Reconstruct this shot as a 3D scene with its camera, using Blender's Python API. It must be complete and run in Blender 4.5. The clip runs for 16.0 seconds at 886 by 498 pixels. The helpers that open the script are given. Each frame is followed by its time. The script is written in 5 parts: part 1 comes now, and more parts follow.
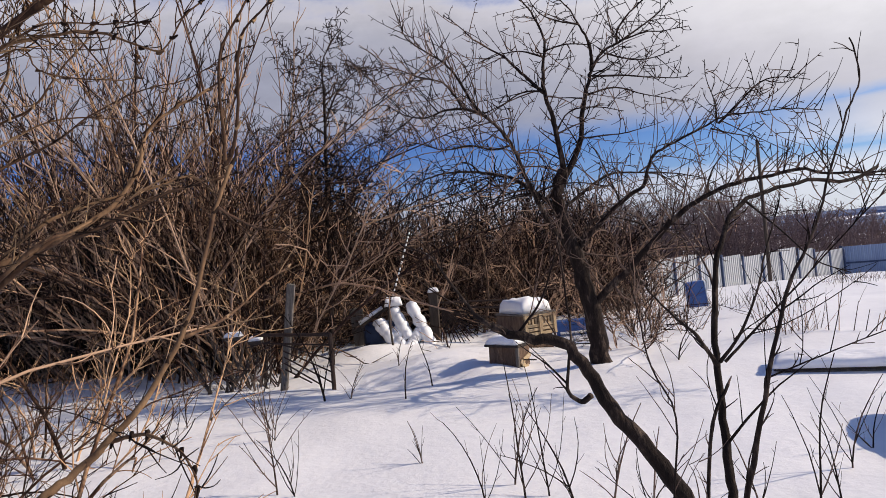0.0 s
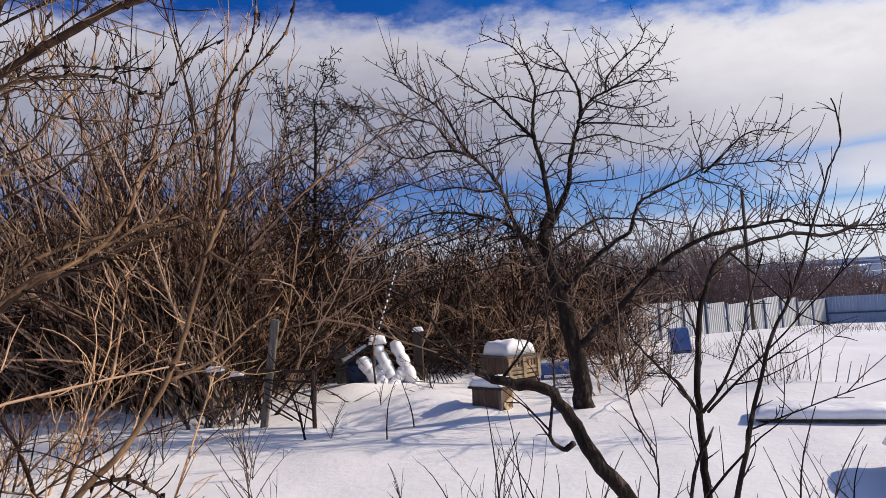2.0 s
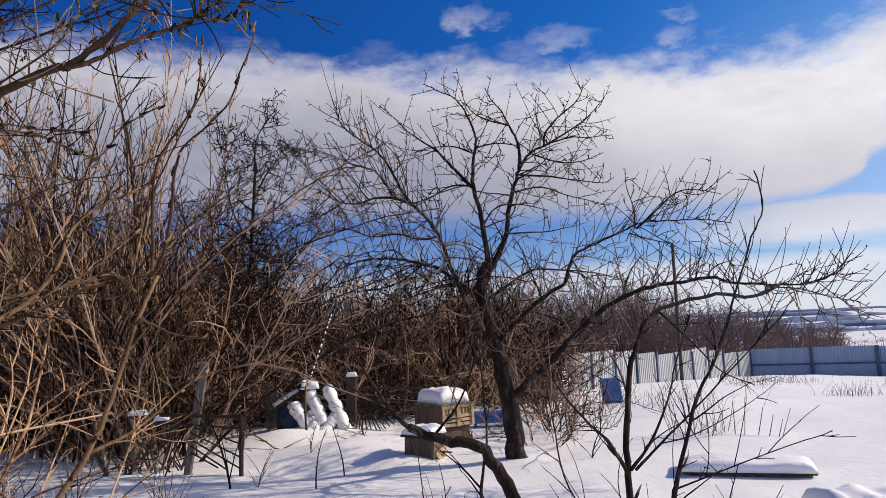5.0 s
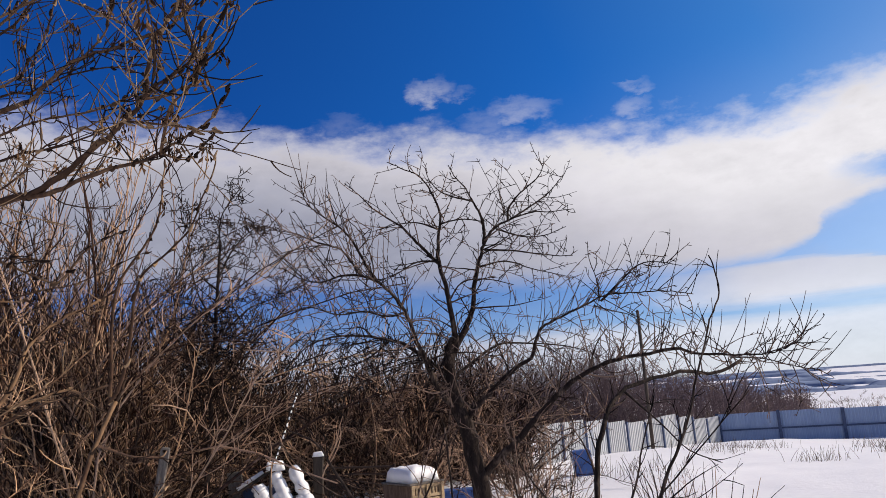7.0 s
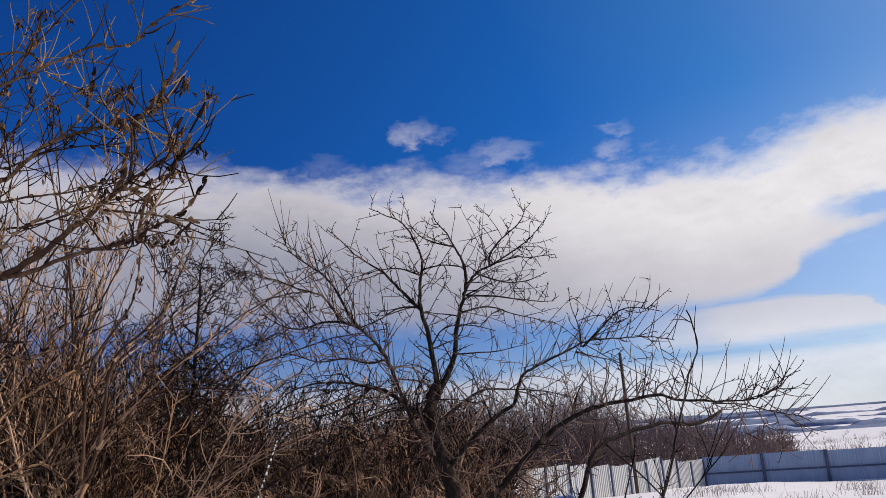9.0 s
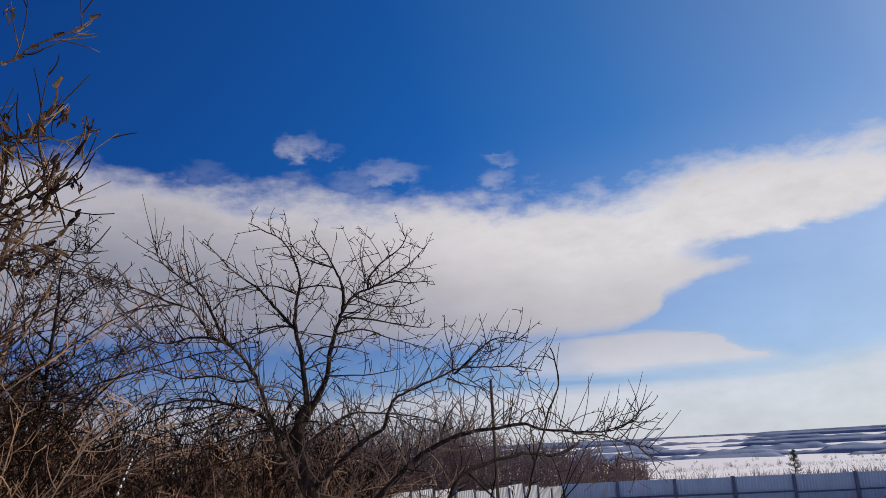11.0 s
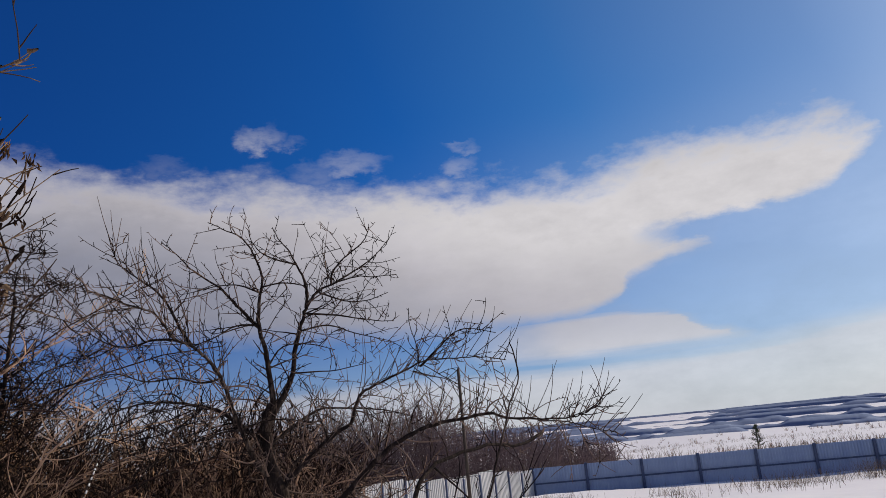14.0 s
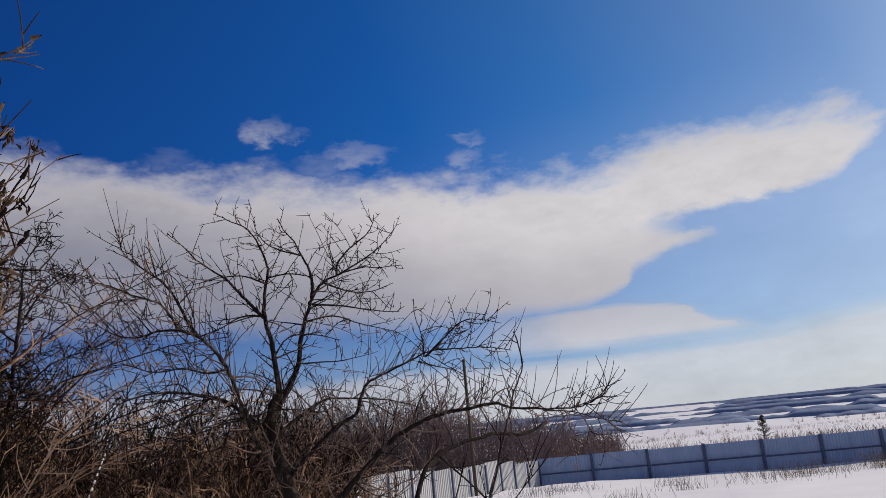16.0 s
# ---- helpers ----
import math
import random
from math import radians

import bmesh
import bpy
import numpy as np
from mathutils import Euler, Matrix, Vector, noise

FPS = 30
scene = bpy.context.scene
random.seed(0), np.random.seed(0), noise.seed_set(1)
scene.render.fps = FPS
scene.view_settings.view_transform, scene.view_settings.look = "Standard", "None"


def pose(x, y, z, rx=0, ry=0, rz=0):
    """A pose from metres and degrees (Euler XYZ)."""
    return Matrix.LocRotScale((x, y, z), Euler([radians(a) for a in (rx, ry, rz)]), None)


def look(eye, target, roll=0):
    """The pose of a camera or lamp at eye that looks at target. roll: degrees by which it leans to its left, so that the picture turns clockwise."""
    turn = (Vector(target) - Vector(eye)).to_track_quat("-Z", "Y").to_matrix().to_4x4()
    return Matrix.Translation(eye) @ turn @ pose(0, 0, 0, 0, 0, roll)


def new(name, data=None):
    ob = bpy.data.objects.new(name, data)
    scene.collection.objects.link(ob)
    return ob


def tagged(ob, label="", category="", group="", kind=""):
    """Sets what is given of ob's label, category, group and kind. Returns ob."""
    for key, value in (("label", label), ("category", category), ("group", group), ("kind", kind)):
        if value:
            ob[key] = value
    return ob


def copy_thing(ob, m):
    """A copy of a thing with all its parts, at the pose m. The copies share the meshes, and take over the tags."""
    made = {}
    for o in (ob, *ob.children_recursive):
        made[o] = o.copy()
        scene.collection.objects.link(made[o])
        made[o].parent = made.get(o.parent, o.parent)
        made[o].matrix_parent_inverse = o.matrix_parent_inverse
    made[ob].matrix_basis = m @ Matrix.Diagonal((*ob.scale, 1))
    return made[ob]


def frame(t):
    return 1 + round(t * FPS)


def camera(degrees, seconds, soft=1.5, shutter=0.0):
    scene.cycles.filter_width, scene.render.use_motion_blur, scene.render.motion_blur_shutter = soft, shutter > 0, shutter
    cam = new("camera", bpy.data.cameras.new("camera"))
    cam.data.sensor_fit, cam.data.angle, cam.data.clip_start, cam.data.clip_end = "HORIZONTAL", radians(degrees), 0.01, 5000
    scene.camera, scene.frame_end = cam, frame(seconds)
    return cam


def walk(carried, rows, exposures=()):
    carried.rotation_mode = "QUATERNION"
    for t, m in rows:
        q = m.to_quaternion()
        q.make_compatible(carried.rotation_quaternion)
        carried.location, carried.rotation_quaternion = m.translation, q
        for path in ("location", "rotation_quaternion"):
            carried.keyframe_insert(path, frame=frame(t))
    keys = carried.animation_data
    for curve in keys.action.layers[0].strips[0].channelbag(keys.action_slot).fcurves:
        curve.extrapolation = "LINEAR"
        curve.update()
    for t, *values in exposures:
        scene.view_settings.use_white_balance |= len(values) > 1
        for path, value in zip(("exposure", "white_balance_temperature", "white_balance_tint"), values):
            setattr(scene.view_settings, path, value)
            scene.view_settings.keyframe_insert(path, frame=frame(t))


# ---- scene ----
# ---------------------------------------------------------------- camera
cam = camera(60.7, 16.0, soft=0.55)
EYE = 1.62
EXPOSURE = [(0, 0.25, 6700, 13), (7, 0.26, 6750, 13), (8.5, 0.22, 6800, 13), (10, 0.09, 6850, 13), (12.5, -0.10, 6850, 13), (16, -0.14, 6850, 13)]  # stops and white balance
PATH = [  # seconds, eye, yaw to the right, pitch up, lean
    (0, (-0.005, 0.166, EYE + 0.001), -0.00, -0.05, -5.96),
    (0.5, (-0.008, 0.166, EYE + 0.002), -0.81, 0.49, -5.83),
    (1, (-0.006, 0.148, EYE + 0.014), -0.85, 1.90, -5.44),
    (1.5, (-0.010, 0.147, EYE + 0.014), -0.01, 2.39, -4.99),
    (2, (-0.007, 0.147, EYE + 0.022), 1.29, 2.75, -4.29),
    (2.5, (-0.007, 0.138, EYE + 0.028), 2.39, 3.16, -3.31),
    (3, (-0.009, 0.135, EYE + 0.038), 3.23, 3.67, -2.72),
    (3.5, (-0.002, 0.125, EYE + 0.051), 4.00, 4.34, -3.11),
    (3.7, (-0.009, 0.130, EYE + 0.053), 4.59, 4.55, -3.13),
    (6, (0.005, 0.109, EYE + 0.107), 6.89, 7.41, -2.91),
    (6.5, (0.008, 0.094, EYE + 0.130), 7.86, 8.92, -3.27),
    (7, (0.012, 0.085, EYE + 0.155), 9.01, 10.69, -4.33),
    (7.5, (0.019, 0.079, EYE + 0.173), 8.46, 12.27, -5.86),
    (8, (0.024, 0.075, EYE + 0.188), 8.73, 12.68, -6.70),
    (8.5, (0.033, 0.074, EYE + 0.186), 9.83, 13.09, -5.37),
    (9, (0.024, 0.058, EYE + 0.215), 10.59, 13.65, -4.71),
    (9.5, (0.028, 0.061, EYE + 0.218), 14.12, 13.70, -3.08),
    (10, (0.022, 0.044, EYE + 0.218), 16.53, 14.37, -2.26),
    (10.2, (0.020, 0.037, EYE + 0.220), 17.49, 14.70, -2.14),
    (12.3, (0.040, -0.079, EYE + 0.270), 21.99, 13.92, -4.48),
    (12.5, (0.042, -0.078, EYE + 0.270), 21.84, 13.64, -4.11),
    (13, (0.039, -0.075, EYE + 0.271), 22.09, 13.59, -4.86),
    (13.5, (0.039, -0.071, EYE + 0.273), 22.75, 13.74, -5.22),
    (14, (0.041, -0.069, EYE + 0.275), 22.58, 13.56, -5.64),
    (14.5, (0.041, -0.065, EYE + 0.275), 22.25, 13.33, -5.99),
    (15, (0.041, -0.062, EYE + 0.269), 21.84, 13.18, -6.12),
    (15.5, (0.043, -0.067, EYE + 0.265), 21.99, 13.03, -6.04),
    (16, (0.045, -0.076, EYE + 0.262), 22.09, 12.96, -5.67),
]


def aim(yaw, pitch):
    return Vector((math.sin(radians(yaw)) * math.cos(radians(pitch)), math.cos(radians(yaw)) * math.cos(radians(pitch)), math.sin(radians(pitch))))


walk(cam, [(t, look(eye, Vector(eye) + aim(yaw, pitch), lean)) for t, eye, yaw, pitch, lean in PATH], EXPOSURE)

# ---------------------------------------------------------------- sky, sun
SUN_AZ, SUN_EL = 90.0, 29.0


def build_world():
    w = bpy.data.worlds.new("winter_sky")
    scene.world = w
    w.use_nodes = True
    nt = w.node_tree
    nt.nodes.clear()

    def n(kind, **kw):
        nd = nt.nodes.new(kind)
        for k, v in kw.items():
            if k == "op":
                nd.operation = v
            elif k == "clamp":
                nd.use_clamp = v
        return nd

    def put(sock, v):
        if isinstance(v, (int, float)):
            sock.default_value = v
        else:
            nt.links.new(v, sock)

    def m(op, a, b=0.0, clamp=False):
        nd = n("ShaderNodeMath", op=op, clamp=clamp)
        put(nd.inputs[0], a)
        put(nd.inputs[1], b)
        return nd.outputs[0]

    def step(v, lo, hi):
        nd = n("ShaderNodeMapRange")
        nd.interpolation_type = "SMOOTHSTEP"
        put(nd.inputs["Value"], v)
        put(nd.inputs["From Min"], lo)
        put(nd.inputs["From Max"], hi)
        return nd.outputs[0]

    def ramp(v, stops):
        nd = n("ShaderNodeValToRGB")
        put(nd.inputs[0], v)
        el = nd.color_ramp.elements
        while len(el) < len(stops):
            el.new(0.5)
        for e, (p, c) in zip(el, stops):
            e.position = p
            e.color = (c, c, c, 1) if isinstance(c, (int, float)) else (*c, 1)
        return nd.outputs[0]

    def fbm(vec, scale, detail, rough=0.55):
        nd = n("ShaderNodeTexNoise")
        nt.links.new(vec, nd.inputs["Vector"])
        nd.inputs["Scale"].default_value = scale
        nd.inputs["Detail"].default_value = detail
        nd.inputs["Roughness"].default_value = rough
        return nd.outputs[0]

    sky = n("ShaderNodeTexSky")
    sky.sky_type = "NISHITA"
    sky.sun_disc = False
    sky.sun_elevation, sky.sun_rotation = radians(SUN_EL), radians(SUN_AZ)
    sky.altitude, sky.air_density, sky.dust_density, sky.ozone_density = 150, 1.0, 0.5, 2.0
    tc = n("ShaderNodeTexCoord")
    sep = n("ShaderNodeSeparateXYZ")
    nt.links.new(tc.outputs["Generated"], sep.inputs[0])
    x, y, z = sep.outputs
    deg = 180 / math.pi
    az = m("MULTIPLY", m("ARCTAN2", x, y), deg)
    el = m("MULTIPLY", m("ARCSINE", z), deg)
    # clear air: deep blue away from the sun, pale towards it
    dot = n("ShaderNodeVectorMath", op="DOT_PRODUCT")
    nt.links.new(tc.outputs["Generated"], dot.inputs[0])
    dot.inputs[1].default_value = (math.sin(radians(SUN_AZ)) * math.cos(radians(SUN_EL)), math.cos(radians(SUN_AZ)) * math.cos(radians(SUN_EL)), math.sin(radians(SUN_EL)))
    near_sun = m("MULTIPLY", dot.outputs["Value"], 1.0, clamp=True)
    tint = ramp(near_sun, [(0.05, (0.018, 0.19, 0.54)), (0.46, (0.035, 0.30, 0.70)), (0.64, (0.13, 0.42, 0.74)), (0.82, (0.42, 0.57, 0.74)), (0.97, (1, 0.95, 0.9))])
    clear = n("ShaderNodeMix")
    clear.data_type, clear.blend_type = "RGBA", "MULTIPLY"
    clear.inputs[0].default_value = 1.0
    nt.links.new(sky.outputs[0], clear.inputs[6])
    nt.links.new(tint, clear.inputs[7])
    # cloud space: azimuth and a stretched elevation
    comb = n("ShaderNodeCombineXYZ")
    put(comb.inputs[0], m("MULTIPLY", az, 0.1))
    put(comb.inputs[1], m("MULTIPLY", el, 0.2))
    cv = comb.outputs[0]
    big = m("SUBTRACT", fbm(cv, 1.6, 6, 0.6), 0.5)
    fine = m("SUBTRACT", fbm(cv, 5.5, 7, 0.62), 0.5)
    wisp = fbm(cv, 0.9, 5, 0.6)
    comb2 = n("ShaderNodeCombineXYZ")
    put(comb2.inputs[0], m("MULTIPLY", az, 0.03))
    put(comb2.inputs[1], m("MULTIPLY", el, 0.5))
    streak = m("SUBTRACT", fbm(comb2.outputs[0], 1.5, 5, 0.6), 0.5)
    wob = m("ADD", m("MULTIPLY", big, 5.0), m("MULTIPLY", fine, 2.4))
    eld = m("ADD", el, wob)
    azd = m("ADD", az, m("MULTIPLY", big, 6.0))
    # position along the sky, -60 .. 120 degrees as 0 .. 1
    u = m("DIVIDE", m("ADD", azd, 60), 180, clamp=True)

    def at(a):
        return (a + 60) / 180

    top = m("MULTIPLY", ramp(u, [(0, 0.68), (at(-6), 0.66), (at(10), 0.625), (at(28), 0.595), (at(34), 0.60), (at(41), 0.64), (at(50), 0.63), (at(54.5), 0.585), (at(59), 0.40)]), 30)
    bot = m("MULTIPLY", ramp(u, [(0, 0.30), (at(-4), 0.285), (at(10), 0.255), (at(26), 0.235), (at(33), 0.25), (at(35), 0.275), (at(36.2), 0.32), (at(39), 0.355), (at(42), 0.375), (at(43.5), 0.43), (at(48), 0.44), (at(51), 0.46), (at(54), 0.54), (at(57), 0.62)]), 30)
    upper = m("SUBTRACT", 1, step(m("SUBTRACT", eld, top), -2.4, 1.5))
    lower = step(m("SUBTRACT", m("ADD", el, m("ADD", m("MULTIPLY", big, 1.6), m("MULTIPLY", fine, 0.9))), bot), m("SUBTRACT", m("MULTIPLY", step(az, 22, 36), 1.0), 1.8), m("SUBTRACT", 1.6, m("MULTIPLY", step(az, 22, 36), 0.9)))
    main = m("MULTIPLY", upper, lower)
    # blue notch between the bank's nose and the arm above it
    noty = m("ABSOLUTE", m("SUBTRACT", m("ADD", el, m("MULTIPLY", fine, 1.6)), 12.5))
    notch = m("MULTIPLY", m("SUBTRACT", 1, step(noty, 0.1, 1.3)), m("MULTIPLY", step(azd, 36.5, 41.5), 0.75))
    main = m("MULTIPLY", main, m("SUBTRACT", 1, notch))
    # flat lens under the bank and the pale layer over the horizon
    lens_top = m("MULTIPLY", ramp(u, [(0, 0.30), (at(15), 0.26), (at(28), 0.243), (at(36), 0.25), (at(39), 0.228), (at(42), 0.175), (at(46), 0.12)]), 30)
    els = m("ADD", el, m("MULTIPLY", streak, 1.6))
    lens = m("MULTIPLY", m("SUBTRACT", 1, step(m("SUBTRACT", els, lens_top), -0.5, 0.5)), step(m("SUBTRACT", azd, 25), -9, 7))
    lens = m("MULTIPLY", m("MULTIPLY", lens, step(els, 3.4, 5.2)), 0.92)
    low = m("MULTIPLY", m("SUBTRACT", 1, step(m("SUBTRACT", els, m("MULTIPLY", step(az, 38, 62), 1.6)), 3.0, 4.9)), 0.85)
    # detached puffs over the upper edge
    puffs = 0.0
    for pa, pe, ra, re, pa_alpha in ((8.6, 22.4, 1.25, 0.75, 0.50), (11.0, 22.1, 0.9, 0.4, 0.22), (16.0, 20.5, 2.2, 0.8, 0.34), (24.3, 19.6, 1.1, 0.7, 0.38), (24.6, 21.0, 0.8, 0.35, 0.28), (13.0, 19.8, 1.6, 0.8, 0.20), (2.0, 20.4, 1.4, 0.7, 0.12)):
        da = m("DIVIDE", m("SUBTRACT", azd, pa), ra)
        de = m("DIVIDE", m("SUBTRACT", m("ADD", el, m("MULTIPLY", fine, 2.8)), pe), re)
        r2 = m("ADD", m("MULTIPLY", da, da), m("MULTIPLY", de, de))
        one = m("MULTIPLY", m("SUBTRACT", 1, step(r2, -0.2, 2.4)), pa_alpha)
        one = m("MULTIPLY", one, step(m("ADD", m("MULTIPLY", fine, 1.3), big), -0.6, 0.4))
        puffs = m("MAXIMUM", puffs, one)
    # scattered clouds in the rest of the sky, behind and overhead
    back = m("MULTIPLY", step(m("ABSOLUTE", m("SUBTRACT", az, 25)), 62, 85), step(wisp, 0.5, 0.62))
    back = m("MULTIPLY", back, m("SUBTRACT", 1, step(el, 35, 60)))
    cover = m("MAXIMUM", m("MAXIMUM", main, lens), m("MAXIMUM", m("MAXIMUM", low, puffs), back))
    cover = m("MULTIPLY", cover, 0.96)
    # bright upper rim, grey-lilac belly
    depth = m("DIVIDE", m("SUBTRACT", top, eld), 9.0, clamp=True)
    shade = m("ADD", m("MULTIPLY", depth, 0.8), m("MULTIPLY", m("ADD", big, fine), 0.5))
    lean = m("SUBTRACT", 0.48, m("MULTIPLY", step(az, -8, 40), 1.02))
    shade = m("ADD", shade, m("MULTIPLY", lean, step(depth, -0.05, 0.40)), clamp=True)
    tone = ramp(shade, [(0.0, (0.73, 0.735, 0.765)), (0.4, (0.53, 0.53, 0.58)), (1.0, (0.30, 0.32, 0.40))])
    lowtone = n("ShaderNodeMix")
    lowtone.data_type = "RGBA"
    put(lowtone.inputs[0], m("MULTIPLY", m("SUBTRACT", 1, step(el, 3.0, 8.0)), m("ADD", 0.4, m("MULTIPLY", step(az, 8, 32), 0.6))))
    nt.links.new(tone, lowtone.inputs[6])
    lowtone.inputs[7].default_value = (0.76, 0.765, 0.80, 1)

    # thin pale veil low in the sky towards the sun
    veil = m("MULTIPLY", m("MULTIPLY", step(az, 12, 46), m("SUBTRACT", 1, step(el, 2, 24))), 0.72)
    veil = m("MAXIMUM", veil, m("MULTIPLY", m("SUBTRACT", 1, step(el, 2, 15)), 0.38))
    cover = m("MAXIMUM", cover, veil)
    veiled = n("ShaderNodeMix")
    veiled.data_type = "RGBA"
    put(veiled.inputs[0], m("MULTIPLY", veil, m("SUBTRACT", 1, m("MAXIMUM", main, m("MAXIMUM", lens, low)))))
    nt.links.new(lowtone.outputs[2], veiled.inputs[6])
    veiled.inputs[7].default_value = (0.38, 0.56, 0.90, 1)

    bg_sky, bg_cloud, mix, out = n("ShaderNodeBackground"), n("ShaderNodeBackground"), n("ShaderNodeMixShader"), n("ShaderNodeOutputWorld")
    nt.links.new(clear.outputs[2], bg_sky.inputs[0])
    bg_sky.inputs[1].default_value = 0.15
    nt.links.new(veiled.outputs[2], bg_cloud.inputs[0])
    put(bg_cloud.inputs[1], m("MULTIPLY", m("ADD", 1.0, m("ADD", m("MULTIPLY", big, 0.42), m("MULTIPLY", fine, 0.22))), 0.95))
    nt.links.new(cover, mix.inputs[0])
    nt.links.new(bg_sky.outputs[0], mix.inputs[1])
    nt.links.new(bg_cloud.outputs[0], mix.inputs[2])
    nt.links.new(mix.outputs[0], out.inputs[0])


build_world()
sun = new("sun", bpy.data.lights.new("sun", "SUN"))
sun.data.energy, sun.data.angle, sun.data.color = 4.1, radians(0.53), (1.0, 0.87, 0.70)
sun_way = Vector((math.sin(radians(SUN_AZ)) * math.cos(radians(SUN_EL)), math.cos(radians(SUN_AZ)) * math.cos(radians(SUN_EL)), math.sin(radians(SUN_EL))))
sun.matrix_world = look(sun_way * 60, (0, 0, 0))

# ---------------------------------------------------------------- materials


def material(name, stops, scale=8.0, stretch=(1, 1, 1), rough=0.8, bump=0.3, fine=40.0, detail=6, metal=0.0, spec=0.3, random=0.0, dist=0.01):
    """Two scales of noise through a colour ramp, fine noise as relief; random: change of brightness from piece to piece."""
    mt = bpy.data.materials.new(name)
    mt.use_nodes = True
    nt = mt.node_tree
    b = nt.nodes["Principled BSDF"]
    tc, mp = nt.nodes.new("ShaderNodeTexCoord"), nt.nodes.new("ShaderNodeMapping")
    mp.inputs["Scale"].default_value = stretch
    nt.links.new(tc.outputs["Object"], mp.inputs[0])
    a, f = nt.nodes.new("ShaderNodeTexNoise"), nt.nodes.new("ShaderNodeTexNoise")
    for t, s in ((a, scale), (f, fine)):
        t.inputs["Scale"].default_value, t.inputs["Detail"].default_value, t.inputs["Roughness"].default_value = s, detail, 0.6
        nt.links.new(mp.outputs[0], t.inputs["Vector"])
    mx = nt.nodes.new("ShaderNodeMath")
    mx.operation = "MULTIPLY_ADD"
    nt.links.new(f.outputs[0], mx.inputs[0])
    mx.inputs[1].default_value = 0.45
    sub = nt.nodes.new("ShaderNodeMath")
    sub.operation = "MULTIPLY_ADD"
    nt.links.new(a.outputs[0], sub.inputs[0])
    sub.inputs[1].default_value, sub.inputs[2].default_value = 1.0, -0.22
    nt.links.new(sub.outputs[0], mx.inputs[2])
    val = mx.outputs[0]
    if random:
        info = nt.nodes.new("ShaderNodeObjectInfo")
        geo = nt.nodes.new("ShaderNodeNewGeometry")
        for src in (info.outputs["Random"], geo.outputs["Random Per Island"]):
            r = nt.nodes.new("ShaderNodeMath")
            r.operation = "MULTIPLY_ADD"
            nt.links.new(src, r.inputs[0])
            r.inputs[1].default_value = random
            s2 = nt.nodes.new("ShaderNodeMath")
            s2.operation = "SUBTRACT"
            nt.links.new(val, s2.inputs[0])
            s2.inputs[1].default_value = random / 2
            nt.links.new(s2.outputs[0], r.inputs[2])
            val = r.outputs[0]
    cr = nt.nodes.new("ShaderNodeValToRGB")
    el = cr.color_ramp.elements
    while len(el) < len(stops):
        el.new(0.5)
    for e, (p, c) in zip(el, stops):
        e.position, e.color = p, (*c, 1)
    nt.links.new(val, cr.inputs[0])
    nt.links.new(cr.outputs[0], b.inputs["Base Color"])
    b.inputs["Roughness"].default_value, b.inputs["Metallic"].default_value = rough, metal
    b.inputs["Specular IOR Level"].default_value = spec
    if bump:
        bp = nt.nodes.new("ShaderNodeBump")
        bp.inputs["Strength"].default_value, bp.inputs["Distance"].default_value = bump, dist
        nt.links.new(val, bp.inputs["Height"])
        nt.links.new(bp.outputs[0], b.inputs["Normal"])
    return mt


SNOW = material("snow", [(0.25, (0.78, 0.79, 0.815)), (0.75, (0.87, 0.875, 0.885))], 0.9, rough=0.55, bump=0.4, fine=11, dist=0.05, spec=0.35)
SNOW_CAP = material("snow_cap", [(0.25, (0.80, 0.82, 0.86)), (0.75, (0.88, 0.89, 0.91))], 6, rough=0.55, bump=0.3, fine=40, spec=0.35)
BARK_APPLE = material("apple_bark", [(0.25, (0.008, 0.006, 0.0055)), (0.55, (0.024, 0.017, 0.015)), (0.82, (0.15, 0.112, 0.088))], 14, (1, 1, 0.3), 0.9, 1.0, 70, random=0.12, dist=0.03, spec=0.12)
# pale end of the ramp colours some twigs as if sunlit
TWIG_APPLE = material("apple_twig", [(0.15, (0.007, 0.005, 0.0045)), (0.53, (0.023, 0.016, 0.0135)), (0.80, (0.16, 0.112, 0.09))], 12, rough=0.75, bump=0.0, random=0.6, spec=0.06)
BARK_NEAR = material("maple_bark", [(0.2, (0.018, 0.010, 0.007)), (0.5, (0.062, 0.034, 0.021)), (0.85, (0.22, 0.135, 0.074))], 14, (1, 1, 0.5), 0.7, 0.6, 120, random=0.3, dist=0.004, spec=0.12)
TWIG_MAPLE = material("maple_twig", [(0.2, (0.012, 0.007, 0.005)), (0.55, (0.045, 0.026, 0.017)), (0.85, (0.26, 0.175, 0.105))], 14, (1, 1, 0.5), 0.7, 0.0, random=0.7, spec=0.08)
# thicket twigs: pale ramp ends paint sunlit stems, dark ends the shaded gaps
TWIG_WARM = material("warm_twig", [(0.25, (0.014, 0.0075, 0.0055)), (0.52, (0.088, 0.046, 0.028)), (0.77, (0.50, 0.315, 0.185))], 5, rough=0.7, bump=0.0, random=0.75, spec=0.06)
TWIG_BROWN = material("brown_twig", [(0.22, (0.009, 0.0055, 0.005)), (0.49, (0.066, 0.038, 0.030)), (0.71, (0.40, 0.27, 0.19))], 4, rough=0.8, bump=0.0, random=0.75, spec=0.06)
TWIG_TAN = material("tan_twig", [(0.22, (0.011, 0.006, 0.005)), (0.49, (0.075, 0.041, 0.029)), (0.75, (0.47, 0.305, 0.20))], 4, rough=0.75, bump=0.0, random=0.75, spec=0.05)
